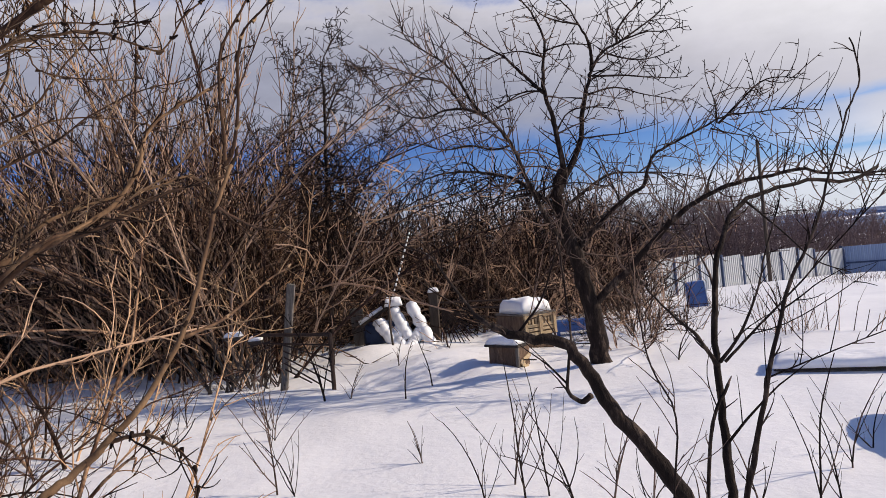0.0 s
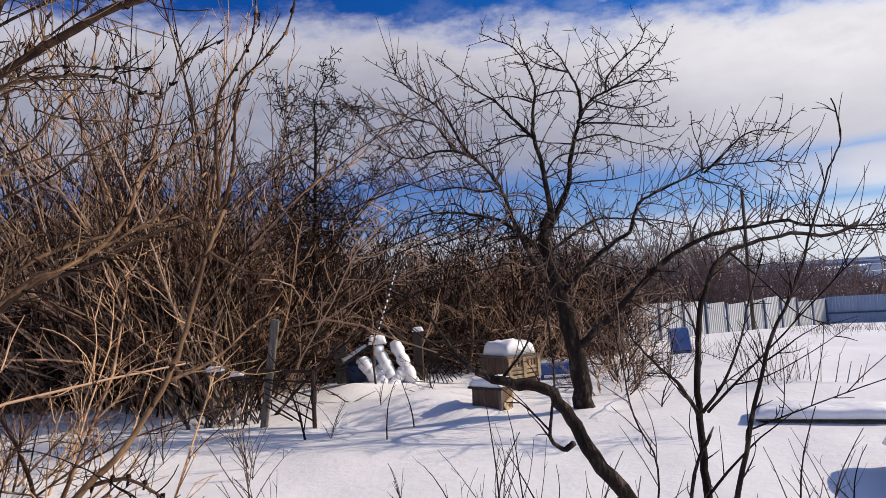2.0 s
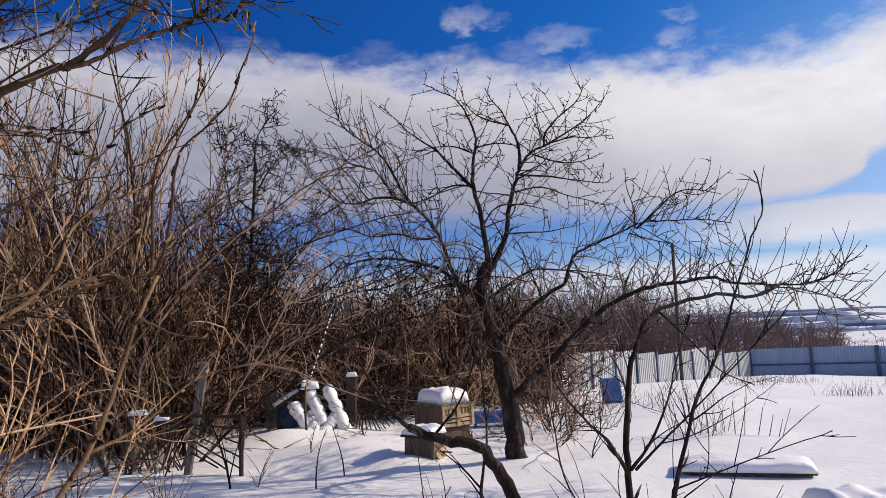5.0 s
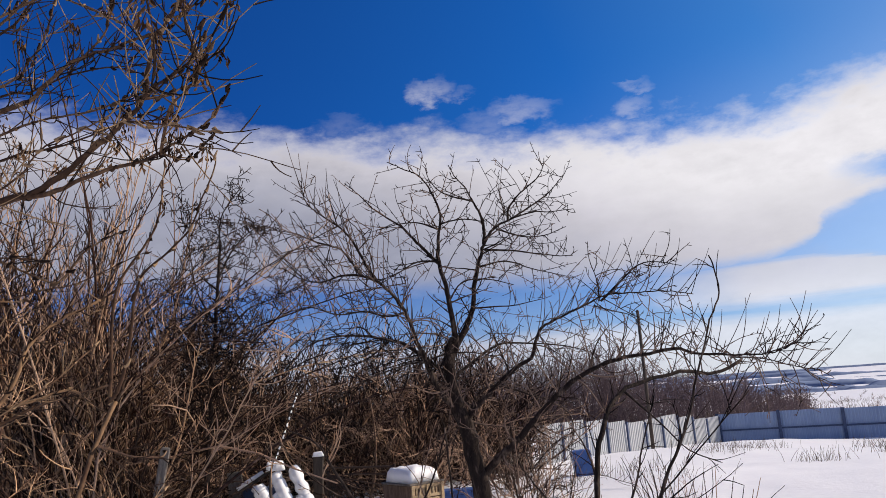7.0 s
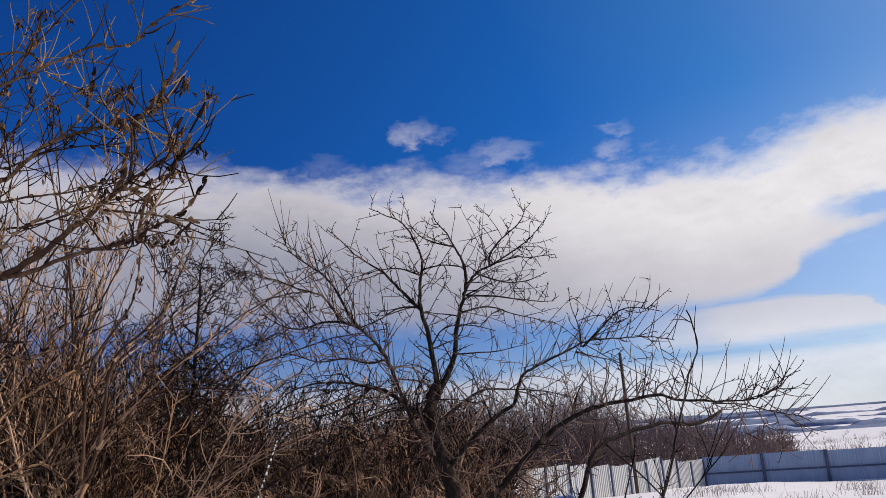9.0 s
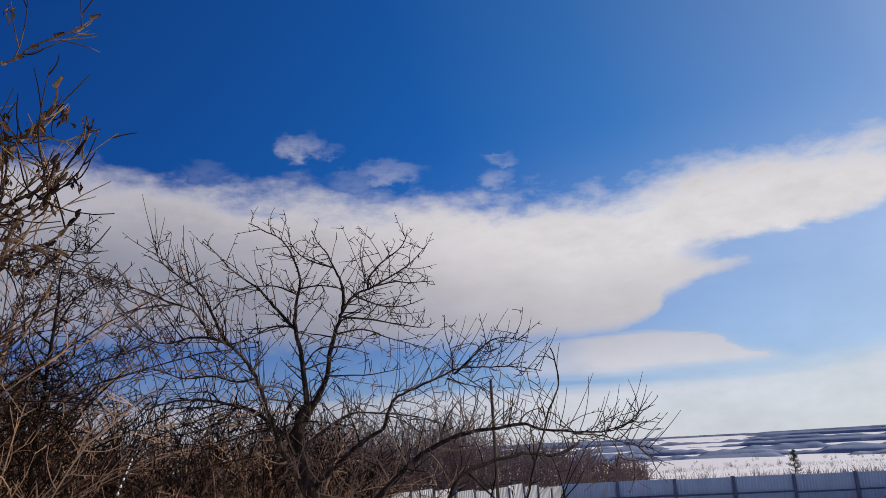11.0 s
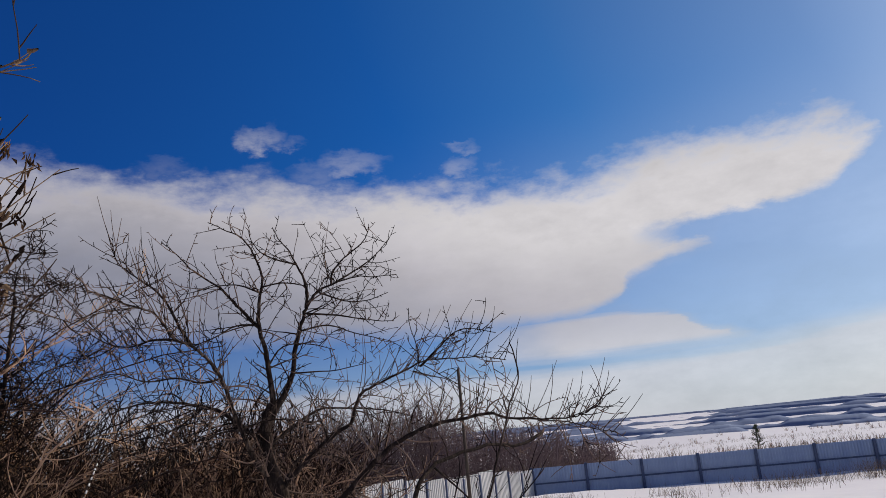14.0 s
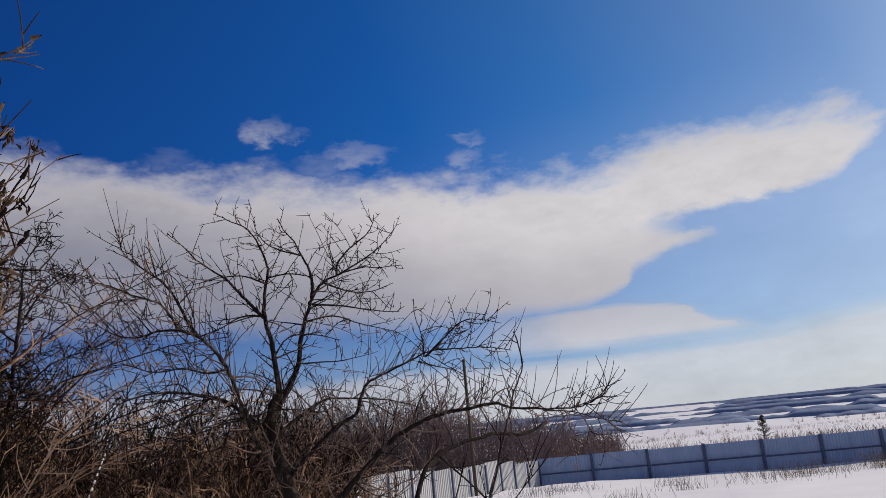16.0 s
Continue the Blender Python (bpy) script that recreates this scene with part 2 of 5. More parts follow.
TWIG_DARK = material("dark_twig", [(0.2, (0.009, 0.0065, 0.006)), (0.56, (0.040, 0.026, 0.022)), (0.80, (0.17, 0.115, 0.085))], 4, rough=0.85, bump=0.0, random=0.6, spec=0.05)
DRY_LEAF = material("dry_leaf", [(0.2, (0.012, 0.007, 0.005)), (0.55, (0.042, 0.022, 0.013)), (0.88, (0.17, 0.095, 0.048))], 30, rough=0.8, bump=0.0, random=0.7, spec=0.1)
WOOD_GREY = material("weathered_wood", [(0.2, (0.05, 0.043, 0.038)), (0.5, (0.12, 0.105, 0.09)), (0.85, (0.25, 0.22, 0.19))], 5, (6, 6, 0.7), 0.85, 0.6, 40, random=0.15)
WOOD_DARK = material("dark_wood", [(0.2, (0.025, 0.02, 0.018)), (0.8, (0.075, 0.058, 0.048))], 6, (5, 5, 0.8), 0.85, 0.6, 40, random=0.2)
WOOD_BROWN = material("brown_wood", [(0.2, (0.05, 0.030, 0.021)), (0.55, (0.12, 0.075, 0.050)), (0.85, (0.22, 0.155, 0.110))], 5, (5, 5, 0.8), 0.85, 0.6, 40, random=0.2)
WOOD_PALE = material("pale_wood", [(0.2, (0.22, 0.15, 0.09)), (0.55, (0.38, 0.285, 0.175)), (0.9, (0.50, 0.41, 0.28))], 5, (1, 4, 6), 0.75, 0.4, 40, random=0.35)
IRON = material("rusty_iron", [(0.25, (0.020, 0.016, 0.015)), (0.8, (0.075, 0.045, 0.032))], 20, rough=0.7, bump=0.3, metal=0.4)
# blue of the skylit shade is put into this sheet's colour
SHEET_SHADED = material("shade_blue_sheet", [(0.2, (0.185, 0.265, 0.42)), (0.8, (0.30, 0.39, 0.54))], 2.0, (1, 1, 0.3), 0.45, 0.1, 30, metal=0.0, random=0.2)
STEEL = material("dull_steel", [(0.2, (0.030, 0.048, 0.10)), (0.8, (0.07, 0.10, 0.18))], 8, rough=0.6, bump=0.1)
# lighter copy of the fence sheet, sunlight held in its colour
SHEET_SUNLIT = material("sunlit_sheet", [(0.2, (0.34, 0.36, 0.38)), (0.8, (0.50, 0.52, 0.54))], 2.0, (1, 1, 0.3), 0.6, 0.1, 30, random=0.3)
BLUE = material("blue_paint", [(0.2, (0.035, 0.085, 0.24)), (0.6, (0.055, 0.13, 0.36)), (0.9, (0.16, 0.24, 0.42))], 5, rough=0.5, bump=0.2)
GRASS = material("dry_grass", [(0.2, (0.10, 0.075, 0.055)), (0.8, (0.30, 0.23, 0.165))], 9, rough=0.85, bump=0.0, random=0.4, spec=0.1)
WOODS = material("bare_woods", [(0.25, (0.075, 0.056, 0.060)), (0.8, (0.21, 0.155, 0.155))], 0.05, rough=0.95, bump=0.0, fine=0.6, random=0.3, spec=0.05)
# pale blue of the hazy air is mixed into this base colour
HAZY_WOODS = material("hazy_bare_woods", [(0.25, (0.135, 0.185, 0.295)), (0.8, (0.225, 0.28, 0.40))], 0.01, rough=1.0, bump=0.0, fine=0.1, spec=0.0)
ICE = material("ice", [(0.2, (0.85, 0.9, 0.95)), (0.8, (0.95, 0.97, 1.0))], 30, rough=0.08, bump=0.1, spec=0.5)
ICE.node_tree.nodes["Principled BSDF"].inputs["Transmission Weight"].default_value = 0.8
ICE.node_tree.nodes["Principled BSDF"].inputs["IOR"].default_value = 1.31
NEEDLES = material("pine_needles", [(0.2, (0.02, 0.032, 0.02)), (0.8, (0.06, 0.075, 0.04))], 3, rough=0.8, bump=0.0, random=0.4)

# ---------------------------------------------------------------- builders


def mesh_object(name, verts, faces, mat, smooth=True):
    me = bpy.data.meshes.new(name)
    me.from_pydata(verts, [], faces)
    me.materials.append(mat)
    if smooth:
        me.polygons.foreach_set("use_smooth", [True] * len(me.polygons))
    me.update()
    return new(name, me)


def thing(name, label, category, at=(0, 0, 0), group="", kind=""):
    ob = new(name)
    ob.empty_display_size = 0.1
    ob.location = at
    return tagged(ob, label, category, group, kind)


def under(ob, parent):
    """Make ob a part of parent; ob is built in the parent's own space."""
    ob.parent = parent
    return ob


def part(name, bm, mat, parent, label="", smooth=False, kind=""):
    me = bpy.data.meshes.new(name)
    bm.to_mesh(me)
    bm.free()
    me.materials.append(mat)
    if smooth:
        me.polygons.foreach_set("use_smooth", [True] * len(me.polygons))
    ob = new(name, me)
    ob.parent = parent
    return tagged(ob, label, kind=kind)


def box(sx, sy, sz, at=(0, 0, 0), turn=None, bevel=0.006, bm=None, jitter=0.0, rng=None):
    """A bevelled box of that size with its centre at `at`."""
    one = bmesh.new()
    bmesh.ops.create_cube(one, size=1)
    bmesh.ops.scale(one, vec=(sx, sy, sz), verts=one.verts)
    if jitter:
        for v in one.verts:
            v.co += Vector([rng.uniform(-jitter, jitter) for _ in range(3)])
    if bevel:
        bmesh.ops.bevel(one, geom=one.edges[:], offset=min(bevel, 0.3 * min(sx, sy, sz)), segments=1, affect="EDGES")
    mt = Matrix.Translation(at) @ (turn.to_4x4() if turn else Matrix())
    one.transform(mt)
    if bm is None:
        return one
    tmp = bpy.data.meshes.new("tmp")
    one.to_mesh(tmp)
    one.free()
    bm.from_mesh(tmp)
    bpy.data.meshes.remove(tmp)
    return bm


def rod(a, b, r, sides=6, taper=1.0):
    """A straight bar from a to b, as a bmesh."""
    t = Tubes()
    t.add([Vector(a), Vector(b)], r, r * taper, sides, cap=True)
    bm = bmesh.new()
    me = bpy.data.meshes.new("tmp")
    me.from_pydata(t.verts, [], t.faces)
    bm.from_mesh(me)
    bpy.data.meshes.remove(me)
    return bm


def snow_heap(sx, sy, sz, seed, rough=0.12, res=18):
    """A rounded cap of snow on a rectangle sx by sy, with its underside at z = 0."""
    verts, faces = [], []
    for j in range(res + 1):
        for i in range(res + 1):
            u, v = 2 * i / res - 1, 2 * j / res - 1
            edge = (1 - abs(u) ** 6) * (1 - abs(v) ** 6)
            h = sz * max(edge, 0) ** 0.34 * (1 + rough * 2 * noise.noise((u * 1.7 + seed, v * 1.7, seed)) + 0.10 * noise.noise((u * sx * 11 + seed, v * sy * 11, 2.0)))
            k = 1 + 0.05 * noise.noise((u * 2 + seed, v * 2, 3.1))
            verts.append((u * sx / 2 * k, v * sy / 2 * k, h))
    for j in range(res):
        for i in range(res):
            a = j * (res + 1) + i
            faces.append((a, a + 1, a + res + 2, a + res + 1))
    rim = [i for i in range(res + 1)] + [j * (res + 1) + res for j in range(1, res + 1)] + [res * (res + 1) + i for i in range(res - 1, -1, -1)] + [j * (res + 1) for j in range(res - 1, 0, -1)]
    faces.append(tuple(reversed(rim)))
    bm = bmesh.new()
    me = bpy.data.meshes.new("tmp")
    me.from_pydata(verts, [], faces)
    bm.from_mesh(me)
    bpy.data.meshes.remove(me)
    return bm


class Tubes:
    """Collects tapered tubes along lines of points."""

    def __init__(self):
        self.verts, self.faces = [], []

    def add(self, pts, r0, r1, sides=3, cap=False, swell=None):
        n, base = len(pts), len(self.verts)
        side = None
        for i, p in enumerate(pts):
            d = pts[min(i + 1, n - 1)] - pts[max(i - 1, 0)]
            if d.length < 1e-9:
                d = Vector((0, 0, 1))
            d.normalize()
            if side is None:
                side = d.orthogonal().normalized()
            side = side - d * side.dot(d)
            if side.length < 1e-6:
                side = d.orthogonal()
            side.normalize()
            up = d.cross(side)
            r = r0 + (r1 - r0) * i / (n - 1) if swell is None else swell[i]
            for k in range(sides):
                c, s = math.cos(2 * math.pi * k / sides), math.sin(2 * math.pi * k / sides)
                self.verts.append(p + side * (r * c) + up * (r * s))
        for i in range(n - 1):
            for k in range(sides):
                a, b = base + i * sides + k, base + i * sides + (k + 1) % sides
                self.faces.append((a, b, b + sides, a + sides))
        if cap:
            self.faces.append(tuple(base + k for k in reversed(range(sides))))
            self.faces.append(tuple(base + (n - 1) * sides + k for k in range(sides)))

    def leaf(self, p, d, size, rng):
        side = d.orthogonal().normalized()
        side = Matrix.Rotation(rng.uniform(0, 6.28), 3, d) @ side
        curl = d.cross(side) * size * rng.uniform(-0.3, 0.3)
        b = len(self.verts)
        self.verts += [p, p + d * size * 0.5 + side * size * 0.15 + curl, p + d * size, p + d * size * 0.5 - side * size * 0.15 + curl]
        self.faces += [(b, b + 1, b + 2), (b, b + 2, b + 3)]

    def object(self, name, mat, parent=None, label="", kind=""):
        ob = mesh_object(name, self.verts, self.faces, mat)
        ob.parent = parent
        return tagged(ob, label, kind=kind)


def spline(pts, per=4):
    """A smooth line through control points."""
    p = [Vector(q) for q in pts]
    p = [2 * p[0] - p[1]] + p + [2 * p[-1] - p[-2]]
    out = []
    for i in range(1, len(p) - 2):
        a, b, c, d = p[i - 1:i + 3]
        for k in range(per):
            t = k / per
            out.append(0.5 * (2 * b + (c - a) * t + (2 * a - 5 * b + 4 * c - d) * t * t + (3 * b - a - 3 * c + d) * t ** 3))
    return out + [p[-2]]


def rand_dir(rng):
    while True:
        v = Vector((rng.uniform(-1, 1), rng.uniform(-1, 1), rng.uniform(-1, 1)))
        if 0.05 < v.length < 1:
            return v.normalized()


def shoot(p, d, length, segs, rng, wiggle=0.18, lift=0.05):
    """A line of points that bends and wanders from p along d; lift turns it up."""
    pts, q, d = [p.copy()], p.copy(), d.normalized()
    bend = rand_dir(rng) * wiggle * 0.85
    for _ in range(segs):
        d = (d + bend + rand_dir(rng) * wiggle * 0.5 + Vector((0, 0, lift))).normalized()
        q = q + d * (length / segs)
        pts.append(q.copy())
    return pts


def sprout(tubes, pts, r0, r1, rng, every, length, spread, levels, wiggle=0.2, lift=0.06, first=0.15, up=0.0, rtip=0.0016, decay=0.5, segs=4, leaves=None, leafy=0.0, leaf_size=0.03, ends=2, fade=0.45, rmax=0.03, leaf_z=0.0):
    """Side twigs along a line of points, and twigs on these in turn."""
    total = sum((b - a).length for a, b in zip(pts, pts[1:]))
    run, nxt = 0.0, total * first
    for i, (a, b) in enumerate(zip(pts, pts[1:])):
        seg = (b - a).length
        while nxt < run + seg:
            f = (nxt - run) / max(seg, 1e-6)
            p, d = a.lerp(b, f), (b - a).normalized()
            t = nxt / total
            side = rand_dir(rng)
            side = (side - d * side.dot(d)).normalized()
            way = (d * (1 - spread) + side * spread + Vector((0, 0, up))).normalized()
            ln = length * rng.uniform(0.4, 1.15) * (1 - fade * t)
            r = max(min((r0 + (r1 - r0) * t) * 0.5, rmax), rtip)
            kid = shoot(p, way, ln, segs if levels > 0 else ends, rng, wiggle, lift)
            tubes.add(kid, r, rtip * 0.5, 4 if r > 0.009 else 3)
            if leaves is not None and kid[-1].z > leaf_z and rng.random() < leafy:
                q = kid[-1]
                drop = leaf_size * rng.uniform(0.5, 2.6)
                for _ in range(rng.randint(7, 22)):
                    leaves.leaf(q + rand_dir(rng) * leaf_size * 0.6 - Vector((0, 0, drop * rng.random())), (Vector((0, 0, -1)) + rand_dir(rng) * 0.7).normalized(), leaf_size * rng.uniform(0.6, 1.3), rng)
            if levels > 0:
                sprout(tubes, kid, r, rtip, rng, every * 0.75, length * decay, spread, levels - 1, wiggle, lift, 0.2, up, rtip, decay, 3, leaves, leafy, leaf_size, ends, fade, rmax * 0.6, leaf_z)
            nxt += every * rng.uniform(0.6, 1.4)
        run += seg


def smooth_step(v, lo, hi):
    t = min(max((v - lo) / (hi - lo), 0), 1)
    return t * t * (3 - 2 * t)


# ---------------------------------------------------------------- ground

MOUNDS = [(0.1, 10.7, 1.2, 0.42, 0.24), (-1.0, 13.0, 1.3, 0.9, 0.14), (5.5, 13.5, 2.0, 1.2, 0.12), (4.4, 9.9, 1.0, 0.5, 0.10),
          (-1.2, 11.6, 1.2, 0.5, 0.06), (13.4, 24.5, 4.0, 1.2, 0.25), (9.0, 20.5, 3.0, 1.0, 0.25), (1.77, 9.3, 0.35, 0.35, 0.05), (2.3, 9.35, 0.35, 0.18, -0.07), (0.40, 9.62, 0.38, 0.20, 0.15), (-0.3, 10.2, 0.9, 0.30, 0.16), (-0.9, 9.7, 0.6, 0.35, -0.10), (-1.35, 12.3, 0.5, 0.4, 0.14)]


def ground_z(x, y):
    d = math.hypot(x, y)
    z = -0.95 * smooth_step(d, 13, 33)
    z -= 5.4 * smooth_step(d, 38, 150) + 1.4 * smooth_step(d, 150, 270) + 23.0 * smooth_step(d, 265, 620)
    if d < 60:
        fade = 1 - smooth_step(d, 40, 60)
        z += fade * (0.05 * noise.noise((x * 0.35, y * 0.35, 0.3)) + 0.022 * noise.noise((x * 1.1, y * 1.1, 5.3)))
        near = 1 - smooth_step(d, 10, 20)
        z += near * 0.010 * noise.noise((x * 2.1 + 0.6 * y, y * 4.5, 2.2))
        for mx, my, ax, ay, h in MOUNDS:
            q = ((x - mx) / ax) ** 2 + ((y - my) / ay) ** 2
            if q < 6:
                z += h * math.exp(-q)
    elif d > 90:
        z += smooth_step(d, 90, 160) * 0.8 * noise.noise((x * 0.02, y * 0.02, 7))
        z += smooth_step(d, 2500, 4500) * 14 * (noise.noise((x * 0.0006, y * 0.0006, 1.7)) + 0.35)
    return z


def build_ground():
    angles = [-180 + 6 * i for i in range(21)] + [-58 + 0.5 * i for i in range(280)] + [84 + 6 * i for i in range(16)]
    radii = [0.4 * 1.032 ** i for i in range(310)]
    radii = [r for r in radii if r < 4850] + [4900]
    verts, faces = [(0, 0, ground_z(0, 0))], []
    na = len(angles)
    for r in radii:
        for a in angles:
            x, y = r * math.sin(radians(a)), r * math.cos(radians(a))
            verts.append((x, y, ground_z(x, y)))
    for k in range(na):
        faces.append((0, 1 + (k + 1) % na, 1 + k))
    for j in range(len(radii) - 1):
        for k in range(na):
            a, b = 1 + j * na + k, 1 + j * na + (k + 1) % na
            faces.append((a, b, b + na, a + na))
    return tagged(mesh_object("ground", verts, faces, SNOW), "deep wind-smoothed white snow over the garden and fields", "snow", kind="structure")


build_ground()

# ---------------------------------------------------------------- trees with their own limbs


def limb_tree(name, label, category, base, limbs, bark, twig_mat, seed, thin=1.0, sub=None, whips=None, knobs=0, base_flare=False, calm=(), boughs=None, whippy=None, tangle=None, tangled=(), taper=1.9, **grow):
    """A bare tree: limbs are (control points, start radius, end radius), the first one the trunk."""
    rng = random.Random(seed)
    tree = thing(name, label, category, base)
    off = Vector(base)
    leaves = Tubes() if grow.get("leafy") else None
    for i, (pts, r0, r1) in enumerate(limbs):
        if i:
            k = thin * (0.74 if i in calm else 1)
            r0, r1 = r0 * k, r1 * k
        line = spline([Vector(p) - off for p in pts], 4)
        k = r0 * 0.2
        line = [line[0]] + [p + rand_dir(rng) * k for p in line[1:-1]] + [line[-1]]
        t, twigs = Tubes(), Tubes()
        n = len(line) - 1
        girth = [r1 + (r0 - r1) * (1 - j / n) ** (1.0 if i == 0 else taper) * (1 + 0.10 * rng.uniform(-1, 1)) for j in range(n + 1)]
        if base_flare and i == 0:
            girth[0], girth[1] = girth[0] * 1.25, girth[1] * 1.08
        t.add(line, r0, r1, 8 if r0 > 0.02 else 6, cap=True, swell=girth)
        bough = t.object("trunk" if i == 0 else "limb", bark, tree)
        bare = line if i else line[2 * len(line) // 3:]
        sprout(twigs, bare, r0, r1, rng, leaves=leaves, **(dict(grow, every=0.16, length=0.05, levels=0) if i in calm else grow))
        if sub and i and i not in calm:
            sprout(twigs, bare, r0 * 0.7, r1, rng, **sub)
        if boughs and i:
            sprout(twigs, bare, r0, r1, rng, **boughs)
        if i in tangled:
            sprout(twigs, bare, r0, r1, rng, **tangle)
        if whips and i and (whippy is None or i in whippy):
            sprout(twigs, bare, r0 * 0.5, r1, rng, **whips)
        tip = line[-1] - line[-2]
        if i:
            end = shoot(line[-1], tip, grow["length"] * 0.2, 3, rng, 0.15, 0.05)
            twigs.add(end, r1, grow["rtip"], 4)
            if knobs:
                for q in line[::knobs] + [end[-1]]:
                    d = rand_dir(rng) * 0.004
                    twigs.add([q - tip.normalized() * 0.006, q + d, q + d + tip.normalized() * 0.010], 0.0042, 0.0015, 4)
        twigs.object("twig_spray", twig_mat, bough, kind="stuff")
    if leaves is not None:
        leaves.object("dry_foliage", DRY_LEAF, tree, "withered hanging seed clusters", kind="stuff")
    return tree


APPLE = []
APPLE.append(([(1.77, 9.3, -0.04), (1.73, 9.3, 0.4), (1.67, 9.3, 0.88), (1.63, 9.3, 1.22), (1.52, 9.3, 1.57), (1.45, 9.3, 1.92), (1.44, 9.3, 2.16), (1.53, 9.3, 2.42)], 0.122, 0.062))
APPLE.append(([(1.50, 9.3, 2.24), (1.53, 9.28, 2.46), (1.49, 9.25, 2.86), (1.45, 9.22, 3.1), (1.39, 9.19, 3.36), (1.4, 9.16, 3.61), (1.44, 9.14, 3.85), (1.43, 9.11, 4.02), (1.34, 9.08, 4.23), (1.21, 9.05, 4.41), (0.97, 9.03, 4.53), (0.82, 9.0, 4.59)], 0.052, 0.007))
APPLE.append(([(1.52, 9.3, 2.27), (1.66, 9.32, 2.5), (1.8, 9.36, 2.79), (1.86, 9.39, 3.11), (1.97, 9.42, 3.45), (2.04, 9.45, 3.62), (2.19, 9.48, 3.81), (2.41, 9.51, 3.92), (2.74, 9.54, 4.03), (3.02, 9.57, 4.03), (3.32, 9.6, 4.06)], 0.055, 0.007))
APPLE.append(([(1.39, 9.2, 3.34), (1.25, 9.27, 3.51), (1.12, 9.34, 3.68), (0.97, 9.41, 3.88), (0.84, 9.49, 3.99), (0.64, 9.56, 4.16), (0.48, 9.63, 4.36), (0.31, 9.7, 4.54)], 0.032, 0.007))
APPLE.append(([(2.03, 9.45, 3.6), (2.04, 9.41, 3.79), (2.0, 9.37, 3.98), (1.9, 9.32, 4.15), (1.81, 9.28, 4.32), (1.68, 9.24, 4.46), (1.61, 9.2, 4.59)], 0.03, 0.007))
APPLE.append(([(1.9, 9.3, 4.14), (1.67, 9.23, 4.18), (1.47, 9.15, 4.24), (1.33, 9.07, 4.37), (1.28, 9.0, 4.49)], 0.016, 0.006))
APPLE.append(([(2.39, 9.5, 3.91), (2.41, 9.48, 4.07), (2.57, 9.46, 4.26), (2.81, 9.44, 4.45), (2.91, 9.42, 4.6), (2.93, 9.4, 4.71)], 0.021, 0.006))
APPLE.append(([(2.41, 9.5, 3.92), (2.76, 9.6, 4.13), (3.04, 9.7, 4.32), (3.25, 9.8, 4.53), (3.34, 9.9, 4.63)], 0.018, 0.006))
APPLE.append(([(2.02, 9.4, 3.52), (2.35, 9.32, 3.48), (2.62, 9.25, 3.42), (2.9, 9.18, 3.36), (3.07, 9.1, 3.34)], 0.019, 0.006))
APPLE.append(([(1.92, 9.4, 3.3), (2.33, 9.57, 3.39), (2.74, 9.73, 3.29), (3.27, 9.9, 3.19)], 0.018, 0.006))
APPLE.append(([(2.22, 9.5, 3.81), (2.52, 9.37, 3.67), (2.78, 9.23, 3.64), (3.02, 9.1, 3.71)], 0.016, 0.006))
APPLE.append(([(1.42, 9.1, 3.81), (1.65, 8.95, 3.83), (1.88, 8.8, 3.76)], 0.014, 0.008))
APPLE.append(([(1.41, 9.1, 3.74), (1.18, 9.2, 3.86), (0.95, 9.3, 3.88), (0.7, 9.4, 3.84)], 0.015, 0.006))
APPLE.append(([(1.39, 9.2, 3.36), (1.11, 9.03, 3.34), (0.87, 8.87, 3.2), (0.61, 8.7, 3.08)], 0.016, 0.008))
APPLE.append(([(1.48, 9.3, 2.85), (1.67, 9.2, 3.09), (1.99, 9.1, 3.09), (2.25, 9.0, 3.0)], 0.016, 0.006))
APPLE.append(([(1.54, 9.3, 1.5), (1.29, 9.2, 1.79), (1.11, 9.15, 2.23), (1.02, 9.07, 2.43), (0.96, 8.99, 2.62), (0.87, 8.91, 2.79), (0.74, 8.83, 2.96), (0.59, 8.75, 3.09), (0.41, 8.68, 3.16), (0.31, 8.6, 3.28), (0.21, 8.52, 3.41), (0.1, 8.44, 3.46), (-0.08, 8.36, 3.46), (-0.3, 8.28, 3.41), (-0.53, 8.2, 3.34)], 0.044, 0.007))
APPLE.append(([(0.58, 8.75, 3.1), (0.47, 8.8, 3.3), (0.34, 8.85, 3.59), (0.2, 8.9, 3.77), (0.07, 8.95, 3.88), (-0.07, 9.0, 4.0), (-0.19, 9.05, 4.14), (-0.24, 9.1, 4.35)], 0.025, 0.006))
APPLE.append(([(0.42, 8.7, 3.15), (0.2, 8.65, 3.16), (-0.03, 8.6, 3.09), (-0.25, 8.55, 3.12), (-0.46, 8.5, 3.25)], 0.02, 0.006))
APPLE.append(([(0.1, 8.5, 3.47), (-0.1, 8.57, 3.55), (-0.33, 8.63, 3.67), (-0.57, 8.7, 3.73)], 0.014, 0.005))
APPLE.append(([(0.9, 8.9, 2.72), (0.68, 8.8, 2.68), (0.41, 8.7, 2.74), (0.12, 8.6, 2.71), (-0.18, 8.5, 2.8), (-0.47, 8.4, 2.73)], 0.019, 0.006))
APPLE.append(([(1.38, 9.3, 2.0), (1.2, 9.43, 2.17), (0.97, 9.56, 2.38), (0.77, 9.69, 2.47), (0.45, 9.81, 2.55), (0.04, 9.94, 2.57), (-0.28, 10.07, 2.47), (-0.53, 10.2, 2.24)], 0.045, 0.009))
